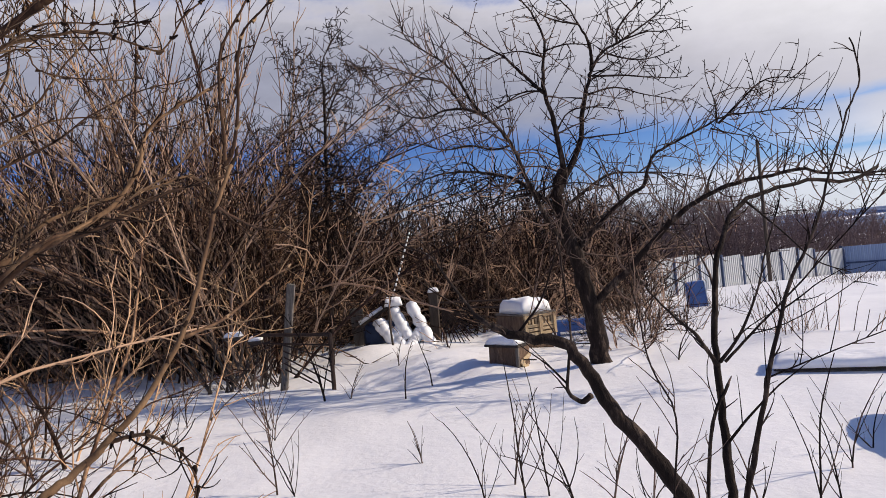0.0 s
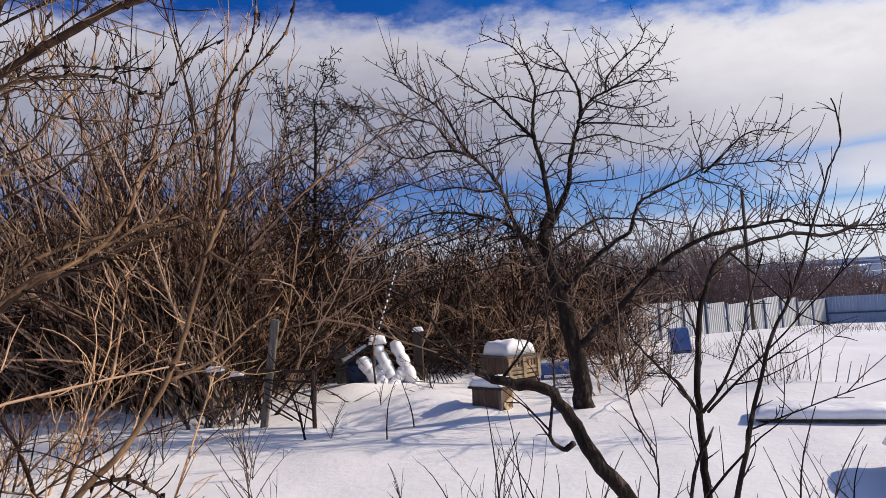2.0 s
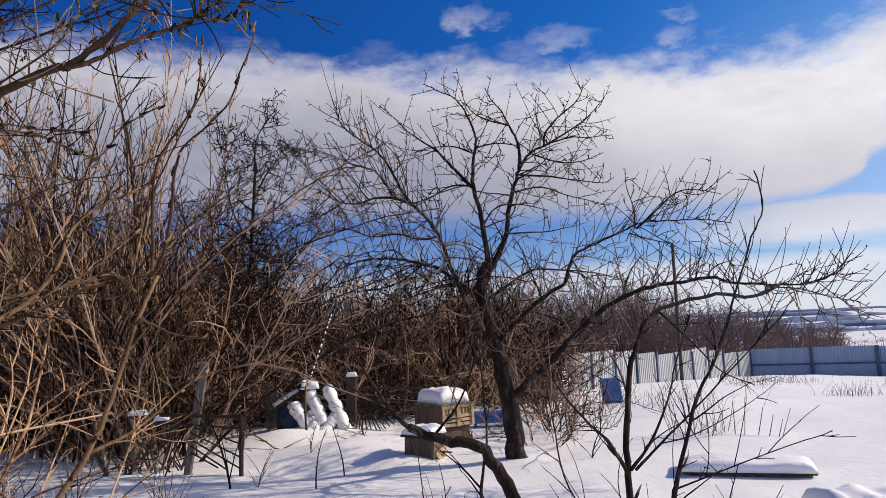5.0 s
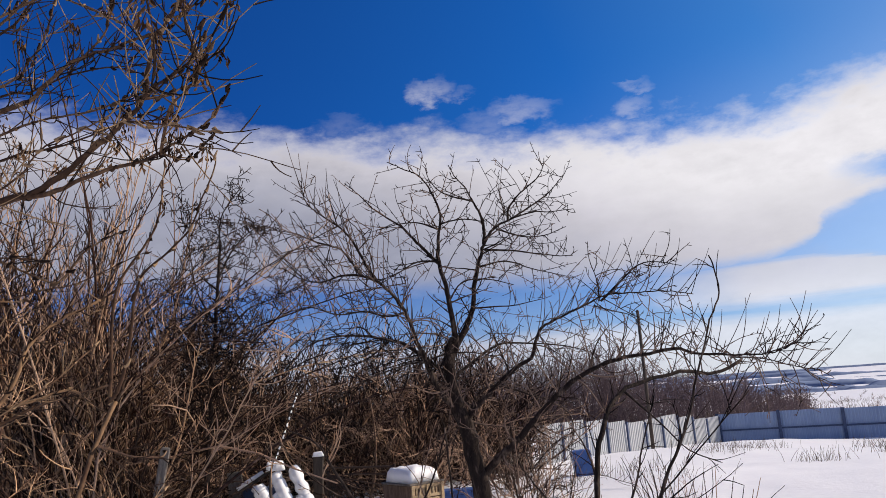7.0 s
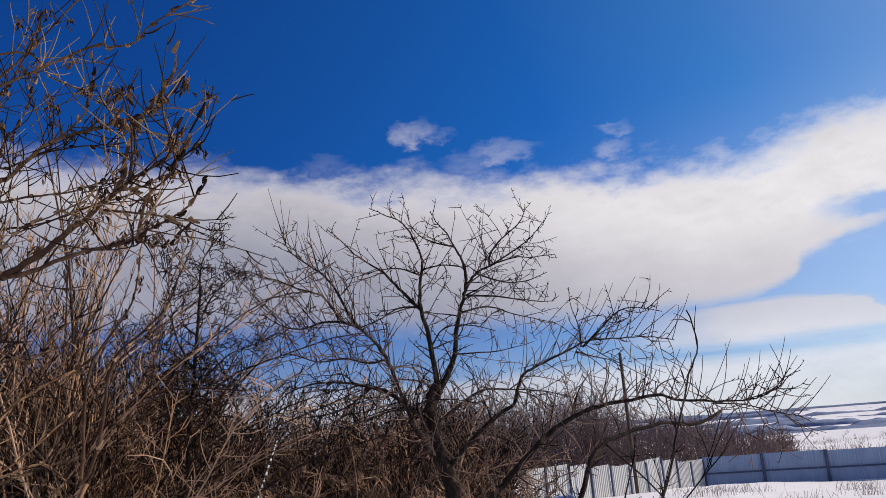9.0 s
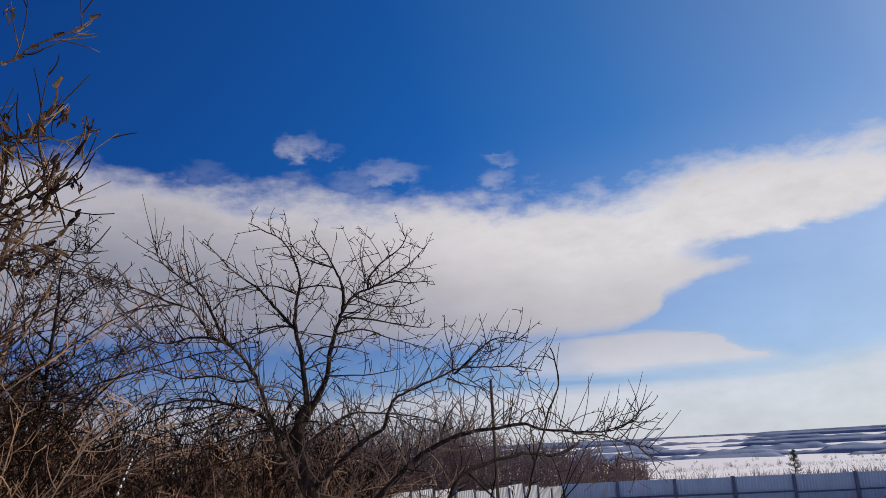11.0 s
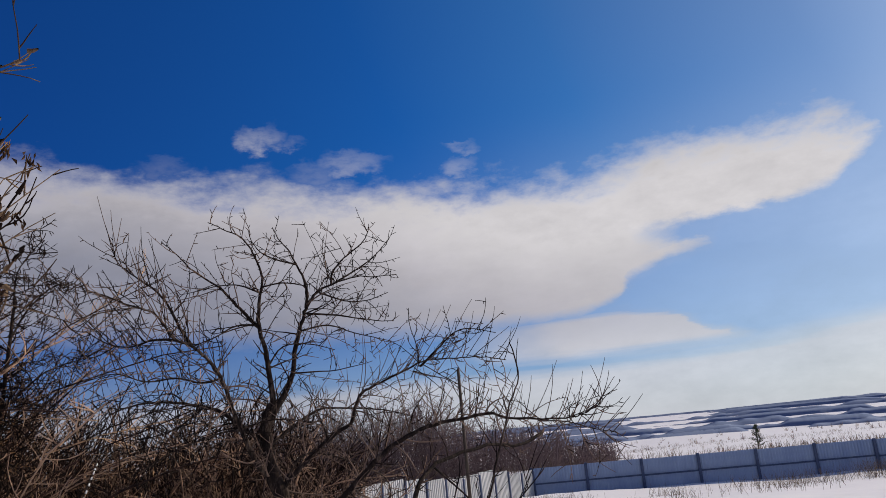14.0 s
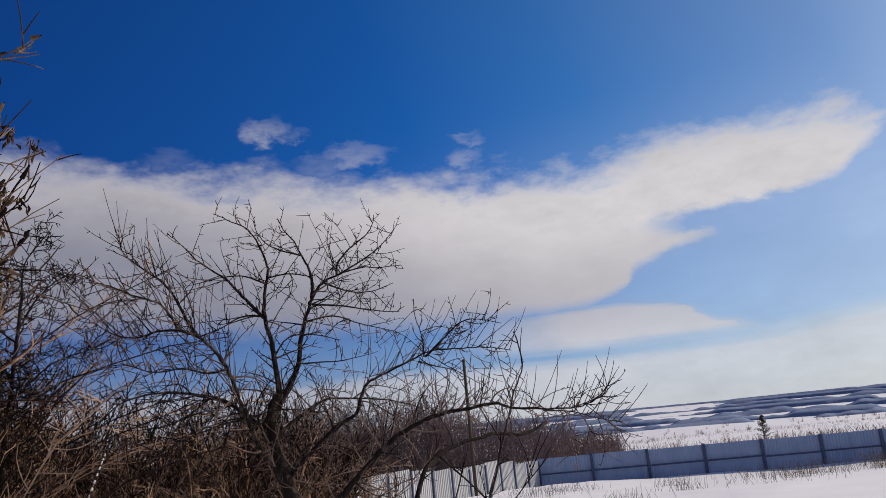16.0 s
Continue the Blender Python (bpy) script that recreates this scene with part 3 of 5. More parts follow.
APPLE.append(([(0.77, 9.5, 2.46), (0.56, 9.4, 2.3), (0.31, 9.3, 2.18), (0.01, 9.2, 2.14)], 0.02, 0.007))
APPLE.append(([(1.58, 9.3, 1.4), (1.75, 9.23, 1.59), (1.98, 9.16, 1.81), (2.22, 9.09, 2.0), (2.4, 9.02, 2.1), (2.45, 8.95, 2.27), (2.49, 8.88, 2.4), (2.6, 8.82, 2.49), (2.79, 8.75, 2.57), (3.1, 8.68, 2.7), (3.29, 8.61, 2.76), (3.65, 8.54, 2.76), (3.95, 8.47, 2.75), (4.25, 8.4, 2.69)], 0.044, 0.007))
APPLE.append(([(3.23, 8.7, 2.7), (3.46, 8.62, 2.9), (3.59, 8.54, 3.03), (3.72, 8.46, 3.1), (3.87, 8.38, 3.09), (4.1, 8.3, 3.02)], 0.021, 0.006))
APPLE.append(([(3.14, 8.7, 2.65), (3.41, 8.83, 2.59), (3.68, 8.97, 2.54), (3.9, 9.1, 2.41)], 0.013, 0.005))
APPLE.append(([(3.22, 8.7, 2.7), (3.2, 8.67, 2.96), (3.12, 8.63, 3.2), (3.11, 8.6, 3.4)], 0.01, 0.005))
APPLE.append(([(1.78, 9.3, 0.78), (1.92, 9.16, 0.96), (2.08, 9.02, 1.11), (2.26, 8.88, 1.31), (2.48, 8.74, 1.55), (2.67, 8.6, 1.73), (2.89, 8.46, 1.88), (3.12, 8.32, 1.98), (3.44, 8.18, 2.02), (3.76, 8.04, 2.06), (3.93, 7.9, 1.98), (4.17, 7.76, 1.95), (4.39, 7.62, 1.92), (4.6, 7.48, 1.93), (4.76, 7.34, 2.01), (4.84, 7.2, 2.12)], 0.066, 0.006))
APPLE.append(([(4.59, 7.7, 1.92), (4.85, 7.63, 1.99), (4.99, 7.57, 2.09), (5.11, 7.5, 2.26)], 0.01, 0.005))
APPLE.append(([(4.33, 7.9, 1.92), (4.6, 7.73, 1.88), (4.83, 7.57, 1.78), (5.04, 7.4, 1.71)], 0.011, 0.005))
APPLE.append(([(1.45, 9.3, 1.92), (1.77, 9.44, 2.12), (2.14, 9.58, 2.32), (2.54, 9.72, 2.32), (3.1, 9.86, 2.26), (3.52, 10.0, 2.15)], 0.03, 0.008))
APPLE.append(([(1.56, 9.3, 1.36), (1.85, 9.43, 1.76), (2.17, 9.55, 1.78), (2.63, 9.68, 1.62), (3.1, 9.8, 1.52)], 0.03, 0.008))
APPLE.append(([(1.45, 9.3, 1.92), (1.14, 9.18, 2.14), (0.72, 9.05, 2.08), (0.3, 8.93, 1.93), (-0.04, 8.8, 1.72)], 0.026, 0.007))
apple = limb_tree("apple_tree", "bare old apple tree with dark crooked limbs standing in snow", "tree", (1.77, 9.3, -0.05), APPLE, BARK_APPLE, TWIG_APPLE, 4, thin=0.76, taper=1.4, base_flare=True, whippy=(15, 16, 17, 19, 22, 26, 28), tangled=(15, 19, 20, 21, 22, 26, 29, 30, 31),
                  tangle=dict(every=0.21, length=1.05, spread=0.80, levels=1, wiggle=0.19, lift=-0.03, up=-0.12, rtip=0.0066, decay=0.45, first=0.05, segs=9, fade=0.35, ends=4, rmax=0.012),
                  sub=dict(every=0.15, length=0.70, spread=0.62, levels=1, wiggle=0.17, lift=0.045, up=0.05, rtip=0.0066, decay=0.13, first=0.06, segs=7, fade=0.40, ends=3, rmax=0.011),
                  boughs=dict(every=0.36, length=1.15, spread=0.74, levels=2, wiggle=0.18, lift=0.01, up=-0.02, rtip=0.0064, decay=0.42, first=0.04, segs=9, fade=0.80, ends=4, rmax=0.014),
                  whips=dict(every=0.10, length=0.85, spread=0.40, levels=0, wiggle=0.08, lift=0.05, up=0.9, rtip=0.0062, first=0.25, segs=5, fade=0.2, ends=6, rmax=0.007),
                  every=0.075, length=0.055, spread=0.72, levels=0, wiggle=0.2, lift=0.08, up=0.15, rtip=0.0060, decay=0.42, first=0.10, fade=0.3, ends=2, rmax=0.006)

FORE = []
FORE.append(([(1.05, 3.35, -0.05), (0.91, 3.3, 0.42), (0.77, 3.32, 0.69), (0.63, 3.35, 0.88), (0.55, 3.38, 1.04), (0.46, 3.4, 1.17), (0.31, 3.42, 1.2), (0.17, 3.45, 1.26)], 0.04046, 0.017612))
FORE.append(([(0.17, 3.45, 1.26), (0.1, 3.54, 1.32), (0.02, 3.62, 1.45), (-0.07, 3.71, 1.59), (-0.19, 3.8, 1.65)], 0.0207, 0.0057))
FORE.append(([(0.28, 3.45, 1.22), (0.37, 3.4, 1.33), (0.42, 3.35, 1.44), (0.46, 3.3, 1.57)], 0.0117, 0.005))
FORE.append(([(0.56, 3.4, 0.93), (0.52, 3.42, 0.9), (0.47, 3.43, 0.95), (0.48, 3.45, 1.04), (0.51, 3.47, 1.17), (0.51, 3.48, 1.37), (0.5, 3.5, 1.62)], 0.0249, 0.0079))
FORE.append(([(1.25, 3.75, -0.05), (1.26, 3.8, 0.2), (1.28, 3.87, 0.4), (1.3, 3.95, 0.63), (1.32, 4.02, 0.87), (1.36, 4.09, 1.12), (1.42, 4.16, 1.38), (1.52, 4.24, 1.58), (1.65, 4.31, 1.7), (1.83, 4.38, 1.75), (2.09, 4.45, 1.79), (2.36, 4.53, 1.77), (2.57, 4.6, 1.83)], 0.0507, 0.0177))
FORE.append(([(1.27, 3.85, 0.91), (1.17, 3.81, 1.07), (1.09, 3.78, 1.15), (0.97, 3.74, 1.28), (0.87, 3.7, 1.42)], 0.0215, 0.0071))
FORE.append(([(1.1, 3.5, -0.05), (1.18, 3.45, 0.35), (1.28, 3.41, 0.76), (1.34, 3.36, 1.05), (1.42, 3.32, 1.33), (1.52, 3.28, 1.53), (1.59, 3.23, 1.78), (1.66, 3.19, 2.0), (1.69, 3.14, 2.11), (1.66, 3.1, 2.23)], 0.0288, 0.0053))
FORE.append(([(1.28, 3.85, 0.93), (1.37, 3.79, 1.07), (1.45, 3.73, 1.28), (1.47, 3.66, 1.44), (1.52, 3.6, 1.64)], 0.0169, 0.0058))
FORE.append(([(1.29, 3.8, 0.94), (1.38, 3.68, 1.08), (1.52, 3.55, 1.26), (1.68, 3.42, 1.47), (1.82, 3.3, 1.65)], 0.0152, 0.0056))
FORE.append(([(1.05, 3.65, -0.05), (1.1, 3.7, 0.27), (1.18, 3.75, 0.66), (1.29, 3.8, 0.83)], 0.0198, 0.0137))
FORE.append(([(0.8, 3.25, -0.05), (0.81, 3.2, 0.48), (0.84, 3.15, 0.86), (0.75, 3.1, 1.08), (0.71, 3.05, 1.29), (0.68, 3.0, 1.42)], 0.0104, 0.0046))
FORE.append(([(1.33, 3.4, 0.93), (1.52, 3.33, 1.01), (1.77, 3.27, 1.1), (1.9, 3.2, 1.15)], 0.0083, 0.0042))
FORE.append(([(1.63, 4.2, 1.7), (1.82, 4.27, 1.54), (2.02, 4.33, 1.35), (2.23, 4.4, 1.26)], 0.0118, 0.0055))
limb_tree("young_fruit_tree", "young bare fruit tree with a leaning mossy stem in snow", "tree", (1.05, 3.4, -0.02), FORE, BARK_APPLE, TWIG_APPLE, 9, thin=0.58,
          every=0.24, length=0.22, spread=0.5, levels=1, wiggle=0.26, lift=0.10, up=0.15, rtip=0.0029, decay=0.4, ends=4, rmax=0.006,
          boughs=dict(every=0.60, length=0.75, spread=0.55, levels=1, wiggle=0.16, lift=0.05, up=0.1, rtip=0.0029, decay=0.4, first=0.2, segs=8, fade=0.5, ends=4, rmax=0.009),
          whips=dict(every=0.20, length=0.42, spread=0.5, levels=0, wiggle=0.20, lift=0.12, up=0.5, rtip=0.0029, first=0.4, segs=4, fade=0.3, ends=5, rmax=0.005))

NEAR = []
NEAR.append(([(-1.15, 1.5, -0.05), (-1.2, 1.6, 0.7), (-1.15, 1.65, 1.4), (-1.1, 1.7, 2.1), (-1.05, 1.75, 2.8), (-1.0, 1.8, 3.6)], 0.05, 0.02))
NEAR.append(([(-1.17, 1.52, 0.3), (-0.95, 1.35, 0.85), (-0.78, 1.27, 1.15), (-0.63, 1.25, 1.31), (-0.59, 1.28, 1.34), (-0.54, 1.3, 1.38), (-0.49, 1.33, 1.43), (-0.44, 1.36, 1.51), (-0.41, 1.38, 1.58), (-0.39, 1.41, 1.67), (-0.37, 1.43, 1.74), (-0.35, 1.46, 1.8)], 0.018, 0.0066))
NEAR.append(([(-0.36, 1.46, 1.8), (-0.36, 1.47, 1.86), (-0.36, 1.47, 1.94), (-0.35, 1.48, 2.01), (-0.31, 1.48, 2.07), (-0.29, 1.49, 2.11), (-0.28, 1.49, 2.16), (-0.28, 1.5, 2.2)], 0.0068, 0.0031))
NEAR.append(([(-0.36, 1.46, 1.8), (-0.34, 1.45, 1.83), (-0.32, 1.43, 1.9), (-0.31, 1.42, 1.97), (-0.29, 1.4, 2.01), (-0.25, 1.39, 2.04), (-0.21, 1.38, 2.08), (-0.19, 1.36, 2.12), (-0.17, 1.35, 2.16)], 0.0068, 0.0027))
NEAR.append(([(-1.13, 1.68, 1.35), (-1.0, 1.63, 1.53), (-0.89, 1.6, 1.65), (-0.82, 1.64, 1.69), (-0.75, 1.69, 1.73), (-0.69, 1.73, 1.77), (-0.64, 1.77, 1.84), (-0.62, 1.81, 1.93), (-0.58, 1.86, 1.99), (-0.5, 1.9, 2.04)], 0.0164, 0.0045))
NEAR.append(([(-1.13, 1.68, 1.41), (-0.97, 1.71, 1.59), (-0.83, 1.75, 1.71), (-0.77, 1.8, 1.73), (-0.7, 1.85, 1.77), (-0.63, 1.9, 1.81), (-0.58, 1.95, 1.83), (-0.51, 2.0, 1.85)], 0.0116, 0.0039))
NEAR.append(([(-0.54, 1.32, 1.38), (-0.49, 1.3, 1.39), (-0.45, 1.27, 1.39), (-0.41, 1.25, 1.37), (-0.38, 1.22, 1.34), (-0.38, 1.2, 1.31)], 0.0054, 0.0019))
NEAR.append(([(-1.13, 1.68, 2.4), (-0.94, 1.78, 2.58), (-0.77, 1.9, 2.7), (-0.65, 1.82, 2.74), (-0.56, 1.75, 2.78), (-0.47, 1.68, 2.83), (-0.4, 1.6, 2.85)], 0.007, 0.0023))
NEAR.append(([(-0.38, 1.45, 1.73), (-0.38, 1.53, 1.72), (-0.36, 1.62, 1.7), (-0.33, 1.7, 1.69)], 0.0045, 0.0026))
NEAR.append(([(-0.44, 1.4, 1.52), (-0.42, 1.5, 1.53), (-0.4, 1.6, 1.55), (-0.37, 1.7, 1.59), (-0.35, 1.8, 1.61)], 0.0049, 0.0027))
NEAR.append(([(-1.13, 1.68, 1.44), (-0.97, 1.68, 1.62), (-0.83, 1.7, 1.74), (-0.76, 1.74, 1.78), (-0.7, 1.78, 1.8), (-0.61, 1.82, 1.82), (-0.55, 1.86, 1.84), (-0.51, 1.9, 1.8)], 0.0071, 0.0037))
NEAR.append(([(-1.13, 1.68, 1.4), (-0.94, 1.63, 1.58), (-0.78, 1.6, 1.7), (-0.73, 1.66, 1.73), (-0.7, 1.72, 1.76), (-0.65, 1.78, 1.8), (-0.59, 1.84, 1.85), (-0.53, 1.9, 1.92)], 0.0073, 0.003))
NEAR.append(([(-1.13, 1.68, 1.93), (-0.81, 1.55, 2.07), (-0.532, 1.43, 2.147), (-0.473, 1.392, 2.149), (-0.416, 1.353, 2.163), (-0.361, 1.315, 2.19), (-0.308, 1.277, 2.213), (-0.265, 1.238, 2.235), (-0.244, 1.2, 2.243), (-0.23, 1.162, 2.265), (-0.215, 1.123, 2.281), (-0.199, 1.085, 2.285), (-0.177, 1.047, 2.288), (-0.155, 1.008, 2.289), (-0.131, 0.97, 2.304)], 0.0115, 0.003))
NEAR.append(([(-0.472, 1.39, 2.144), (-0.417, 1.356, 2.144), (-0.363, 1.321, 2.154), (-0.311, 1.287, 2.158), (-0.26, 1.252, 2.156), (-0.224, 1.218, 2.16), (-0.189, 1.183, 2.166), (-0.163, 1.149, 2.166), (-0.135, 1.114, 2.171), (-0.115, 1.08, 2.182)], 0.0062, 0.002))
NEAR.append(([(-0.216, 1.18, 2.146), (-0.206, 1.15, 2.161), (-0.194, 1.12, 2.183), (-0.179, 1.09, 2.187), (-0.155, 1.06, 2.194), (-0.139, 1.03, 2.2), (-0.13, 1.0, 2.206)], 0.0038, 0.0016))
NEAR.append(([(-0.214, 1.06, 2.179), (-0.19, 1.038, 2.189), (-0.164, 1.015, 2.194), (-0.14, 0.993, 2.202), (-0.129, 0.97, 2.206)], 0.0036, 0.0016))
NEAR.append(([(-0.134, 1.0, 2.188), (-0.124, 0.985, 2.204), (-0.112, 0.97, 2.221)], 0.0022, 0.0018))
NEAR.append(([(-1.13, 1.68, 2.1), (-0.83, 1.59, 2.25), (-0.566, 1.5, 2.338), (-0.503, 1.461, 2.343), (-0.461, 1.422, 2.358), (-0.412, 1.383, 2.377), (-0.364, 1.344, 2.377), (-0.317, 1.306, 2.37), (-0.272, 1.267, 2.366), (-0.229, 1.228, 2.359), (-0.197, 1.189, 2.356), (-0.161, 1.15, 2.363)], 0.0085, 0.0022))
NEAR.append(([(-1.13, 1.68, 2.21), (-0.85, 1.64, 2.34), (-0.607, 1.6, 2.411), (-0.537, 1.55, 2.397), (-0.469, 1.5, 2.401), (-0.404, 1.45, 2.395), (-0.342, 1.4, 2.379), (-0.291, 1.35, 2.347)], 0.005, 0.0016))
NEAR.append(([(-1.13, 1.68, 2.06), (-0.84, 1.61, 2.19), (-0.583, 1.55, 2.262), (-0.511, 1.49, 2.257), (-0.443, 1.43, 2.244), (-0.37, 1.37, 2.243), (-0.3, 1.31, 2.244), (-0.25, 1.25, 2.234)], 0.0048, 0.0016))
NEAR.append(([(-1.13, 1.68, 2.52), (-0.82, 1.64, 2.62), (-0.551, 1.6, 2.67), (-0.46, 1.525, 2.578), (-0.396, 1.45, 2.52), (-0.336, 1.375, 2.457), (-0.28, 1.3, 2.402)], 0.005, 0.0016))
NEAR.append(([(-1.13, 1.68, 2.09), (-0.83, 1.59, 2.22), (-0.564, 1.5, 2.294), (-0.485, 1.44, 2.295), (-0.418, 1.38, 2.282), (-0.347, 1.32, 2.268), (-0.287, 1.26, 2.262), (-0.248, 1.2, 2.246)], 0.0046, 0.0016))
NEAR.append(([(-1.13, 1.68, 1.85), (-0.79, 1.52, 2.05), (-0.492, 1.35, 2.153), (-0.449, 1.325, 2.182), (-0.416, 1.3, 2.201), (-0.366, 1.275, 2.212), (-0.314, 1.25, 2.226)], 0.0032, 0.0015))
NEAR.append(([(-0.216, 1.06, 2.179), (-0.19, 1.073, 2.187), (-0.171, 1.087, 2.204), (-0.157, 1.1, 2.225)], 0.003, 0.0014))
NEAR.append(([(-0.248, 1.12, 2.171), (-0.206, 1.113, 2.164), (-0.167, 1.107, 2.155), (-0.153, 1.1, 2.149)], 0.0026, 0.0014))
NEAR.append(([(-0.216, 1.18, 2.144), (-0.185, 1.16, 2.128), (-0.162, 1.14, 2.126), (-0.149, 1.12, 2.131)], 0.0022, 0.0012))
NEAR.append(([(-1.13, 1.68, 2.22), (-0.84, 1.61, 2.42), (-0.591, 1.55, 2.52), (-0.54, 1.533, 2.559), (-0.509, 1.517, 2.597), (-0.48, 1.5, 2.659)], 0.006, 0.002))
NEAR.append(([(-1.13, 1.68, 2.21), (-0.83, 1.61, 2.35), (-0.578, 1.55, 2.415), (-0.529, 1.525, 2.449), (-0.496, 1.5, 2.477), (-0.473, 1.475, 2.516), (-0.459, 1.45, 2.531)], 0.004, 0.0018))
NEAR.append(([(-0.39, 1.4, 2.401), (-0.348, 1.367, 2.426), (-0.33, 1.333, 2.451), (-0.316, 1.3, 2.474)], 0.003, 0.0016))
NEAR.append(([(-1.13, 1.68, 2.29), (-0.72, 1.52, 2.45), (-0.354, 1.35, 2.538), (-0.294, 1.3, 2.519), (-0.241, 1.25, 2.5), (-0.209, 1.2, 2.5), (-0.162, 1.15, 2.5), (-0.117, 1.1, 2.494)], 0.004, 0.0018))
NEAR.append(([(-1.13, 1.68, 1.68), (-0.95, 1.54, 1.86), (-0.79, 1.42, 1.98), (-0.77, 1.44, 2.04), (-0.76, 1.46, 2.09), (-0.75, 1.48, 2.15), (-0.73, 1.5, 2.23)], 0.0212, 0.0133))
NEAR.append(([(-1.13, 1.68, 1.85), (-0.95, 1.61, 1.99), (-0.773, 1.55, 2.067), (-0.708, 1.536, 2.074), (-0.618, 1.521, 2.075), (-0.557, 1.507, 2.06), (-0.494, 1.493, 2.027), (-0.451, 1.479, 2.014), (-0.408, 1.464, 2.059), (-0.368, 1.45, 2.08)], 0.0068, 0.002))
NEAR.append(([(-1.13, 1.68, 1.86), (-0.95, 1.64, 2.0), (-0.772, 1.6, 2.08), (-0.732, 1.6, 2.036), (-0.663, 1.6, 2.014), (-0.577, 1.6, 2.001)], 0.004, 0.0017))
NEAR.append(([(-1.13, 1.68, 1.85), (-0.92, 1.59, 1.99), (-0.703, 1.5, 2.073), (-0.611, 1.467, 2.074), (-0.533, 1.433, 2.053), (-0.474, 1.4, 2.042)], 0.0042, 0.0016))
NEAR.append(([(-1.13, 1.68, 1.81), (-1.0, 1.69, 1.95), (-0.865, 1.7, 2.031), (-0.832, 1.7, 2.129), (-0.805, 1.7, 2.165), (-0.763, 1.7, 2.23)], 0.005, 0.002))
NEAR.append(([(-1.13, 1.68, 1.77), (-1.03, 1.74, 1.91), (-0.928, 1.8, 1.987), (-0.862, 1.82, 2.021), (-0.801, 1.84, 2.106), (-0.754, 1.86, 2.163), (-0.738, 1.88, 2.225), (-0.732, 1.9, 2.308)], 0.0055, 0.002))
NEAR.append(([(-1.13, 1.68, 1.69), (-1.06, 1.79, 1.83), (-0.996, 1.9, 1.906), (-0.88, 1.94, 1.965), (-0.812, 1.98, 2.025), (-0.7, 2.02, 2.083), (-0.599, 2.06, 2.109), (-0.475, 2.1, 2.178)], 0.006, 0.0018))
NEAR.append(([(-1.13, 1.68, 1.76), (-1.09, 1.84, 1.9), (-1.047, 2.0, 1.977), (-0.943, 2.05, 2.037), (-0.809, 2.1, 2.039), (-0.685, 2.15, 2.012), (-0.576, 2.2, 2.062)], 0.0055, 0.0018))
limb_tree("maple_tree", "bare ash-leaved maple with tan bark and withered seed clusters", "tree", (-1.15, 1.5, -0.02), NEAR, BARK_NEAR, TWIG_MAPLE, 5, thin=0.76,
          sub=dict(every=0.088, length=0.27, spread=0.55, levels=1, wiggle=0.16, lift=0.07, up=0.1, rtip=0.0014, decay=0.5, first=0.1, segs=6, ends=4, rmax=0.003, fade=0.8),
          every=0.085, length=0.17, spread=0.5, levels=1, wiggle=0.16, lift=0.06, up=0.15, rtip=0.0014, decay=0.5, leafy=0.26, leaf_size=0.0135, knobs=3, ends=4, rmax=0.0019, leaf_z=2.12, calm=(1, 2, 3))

DARK = []
DARK.append(([(-1.85, 11.5, -0.05), (-1.8, 11.5, 0.44), (-1.73, 11.5, 1.29), (-1.69, 11.5, 2.14), (-1.62, 11.5, 2.98), (-1.57, 11.5, 3.66), (-1.53, 11.5, 4.25)], 0.04544, 0.018655))
DARK.append(([(-1.57, 11.5, 3.66), (-1.3, 11.4, 4.12), (-0.92, 11.3, 4.39), (-0.59, 11.2, 4.25)], 0.044, 0.0129))
DARK.append(([(-1.62, 11.5, 2.98), (-1.9, 11.63, 3.54), (-2.03, 11.77, 4.27), (-2.17, 11.9, 4.84)], 0.0393, 0.014))
DARK.append(([(-1.62, 11.5, 2.72), (-1.14, 11.43, 3.18), (-0.61, 11.37, 3.36), (-0.16, 11.3, 3.64)], 0.0436, 0.0129))
DARK.append(([(-1.54, 11.5, 4.16), (-1.52, 11.57, 4.6), (-1.33, 11.63, 4.94), (-1.23, 11.7, 5.12)], 0.0399, 0.0138))
DARK.append(([(-1.69, 11.5, 1.97), (-2.1, 11.33, 2.76), (-2.43, 11.17, 3.19), (-2.59, 11.0, 3.68)], 0.0478, 0.0172))
dark_tree = limb_tree("vine_covered_tree", "tall bare tree overgrown with dark vines behind the thicket", "tree", (-1.8, 11.5, -0.05), DARK, BARK_APPLE, TWIG_DARK, 15, thin=0.42,
                      sub=dict(every=0.125, length=0.95, spread=0.74, levels=2, wiggle=0.22, lift=-0.05, up=0.05, rtip=0.0078, decay=0.40, first=0.05, segs=6, ends=4, rmax=0.014),
                      every=0.16, length=0.55, spread=0.7, levels=1, wiggle=0.30, lift=0.0, up=0.1, rtip=0.0078, decay=0.42)
vrng = random.Random(91)
vine, vleaf = Tubes(), Tubes()
for _ in range(430):
    z = vrng.triangular(0.6, 3.6, 2.4)
    a, q = vrng.uniform(0, 6.28), 0.5 * vrng.random() ** 0.6 * (1.2 - abs(z - 2.2) * 0.35)
    p = Vector((math.cos(a) * q + 0.1, math.sin(a) * q, z))
    line = shoot(p, rand_dir(vrng), vrng.uniform(0.25, 0.7), 5, vrng, 0.55, -0.05)
    vine.add(line, 0.009, 0.006, 3)
    for c in line[1::2]:
        vleaf.leaf(c, rand_dir(vrng), vrng.uniform(0.03, 0.08), vrng)
vine.object("vine", TWIG_DARK, dark_tree, "tangled dark vine stems", kind="stuff")
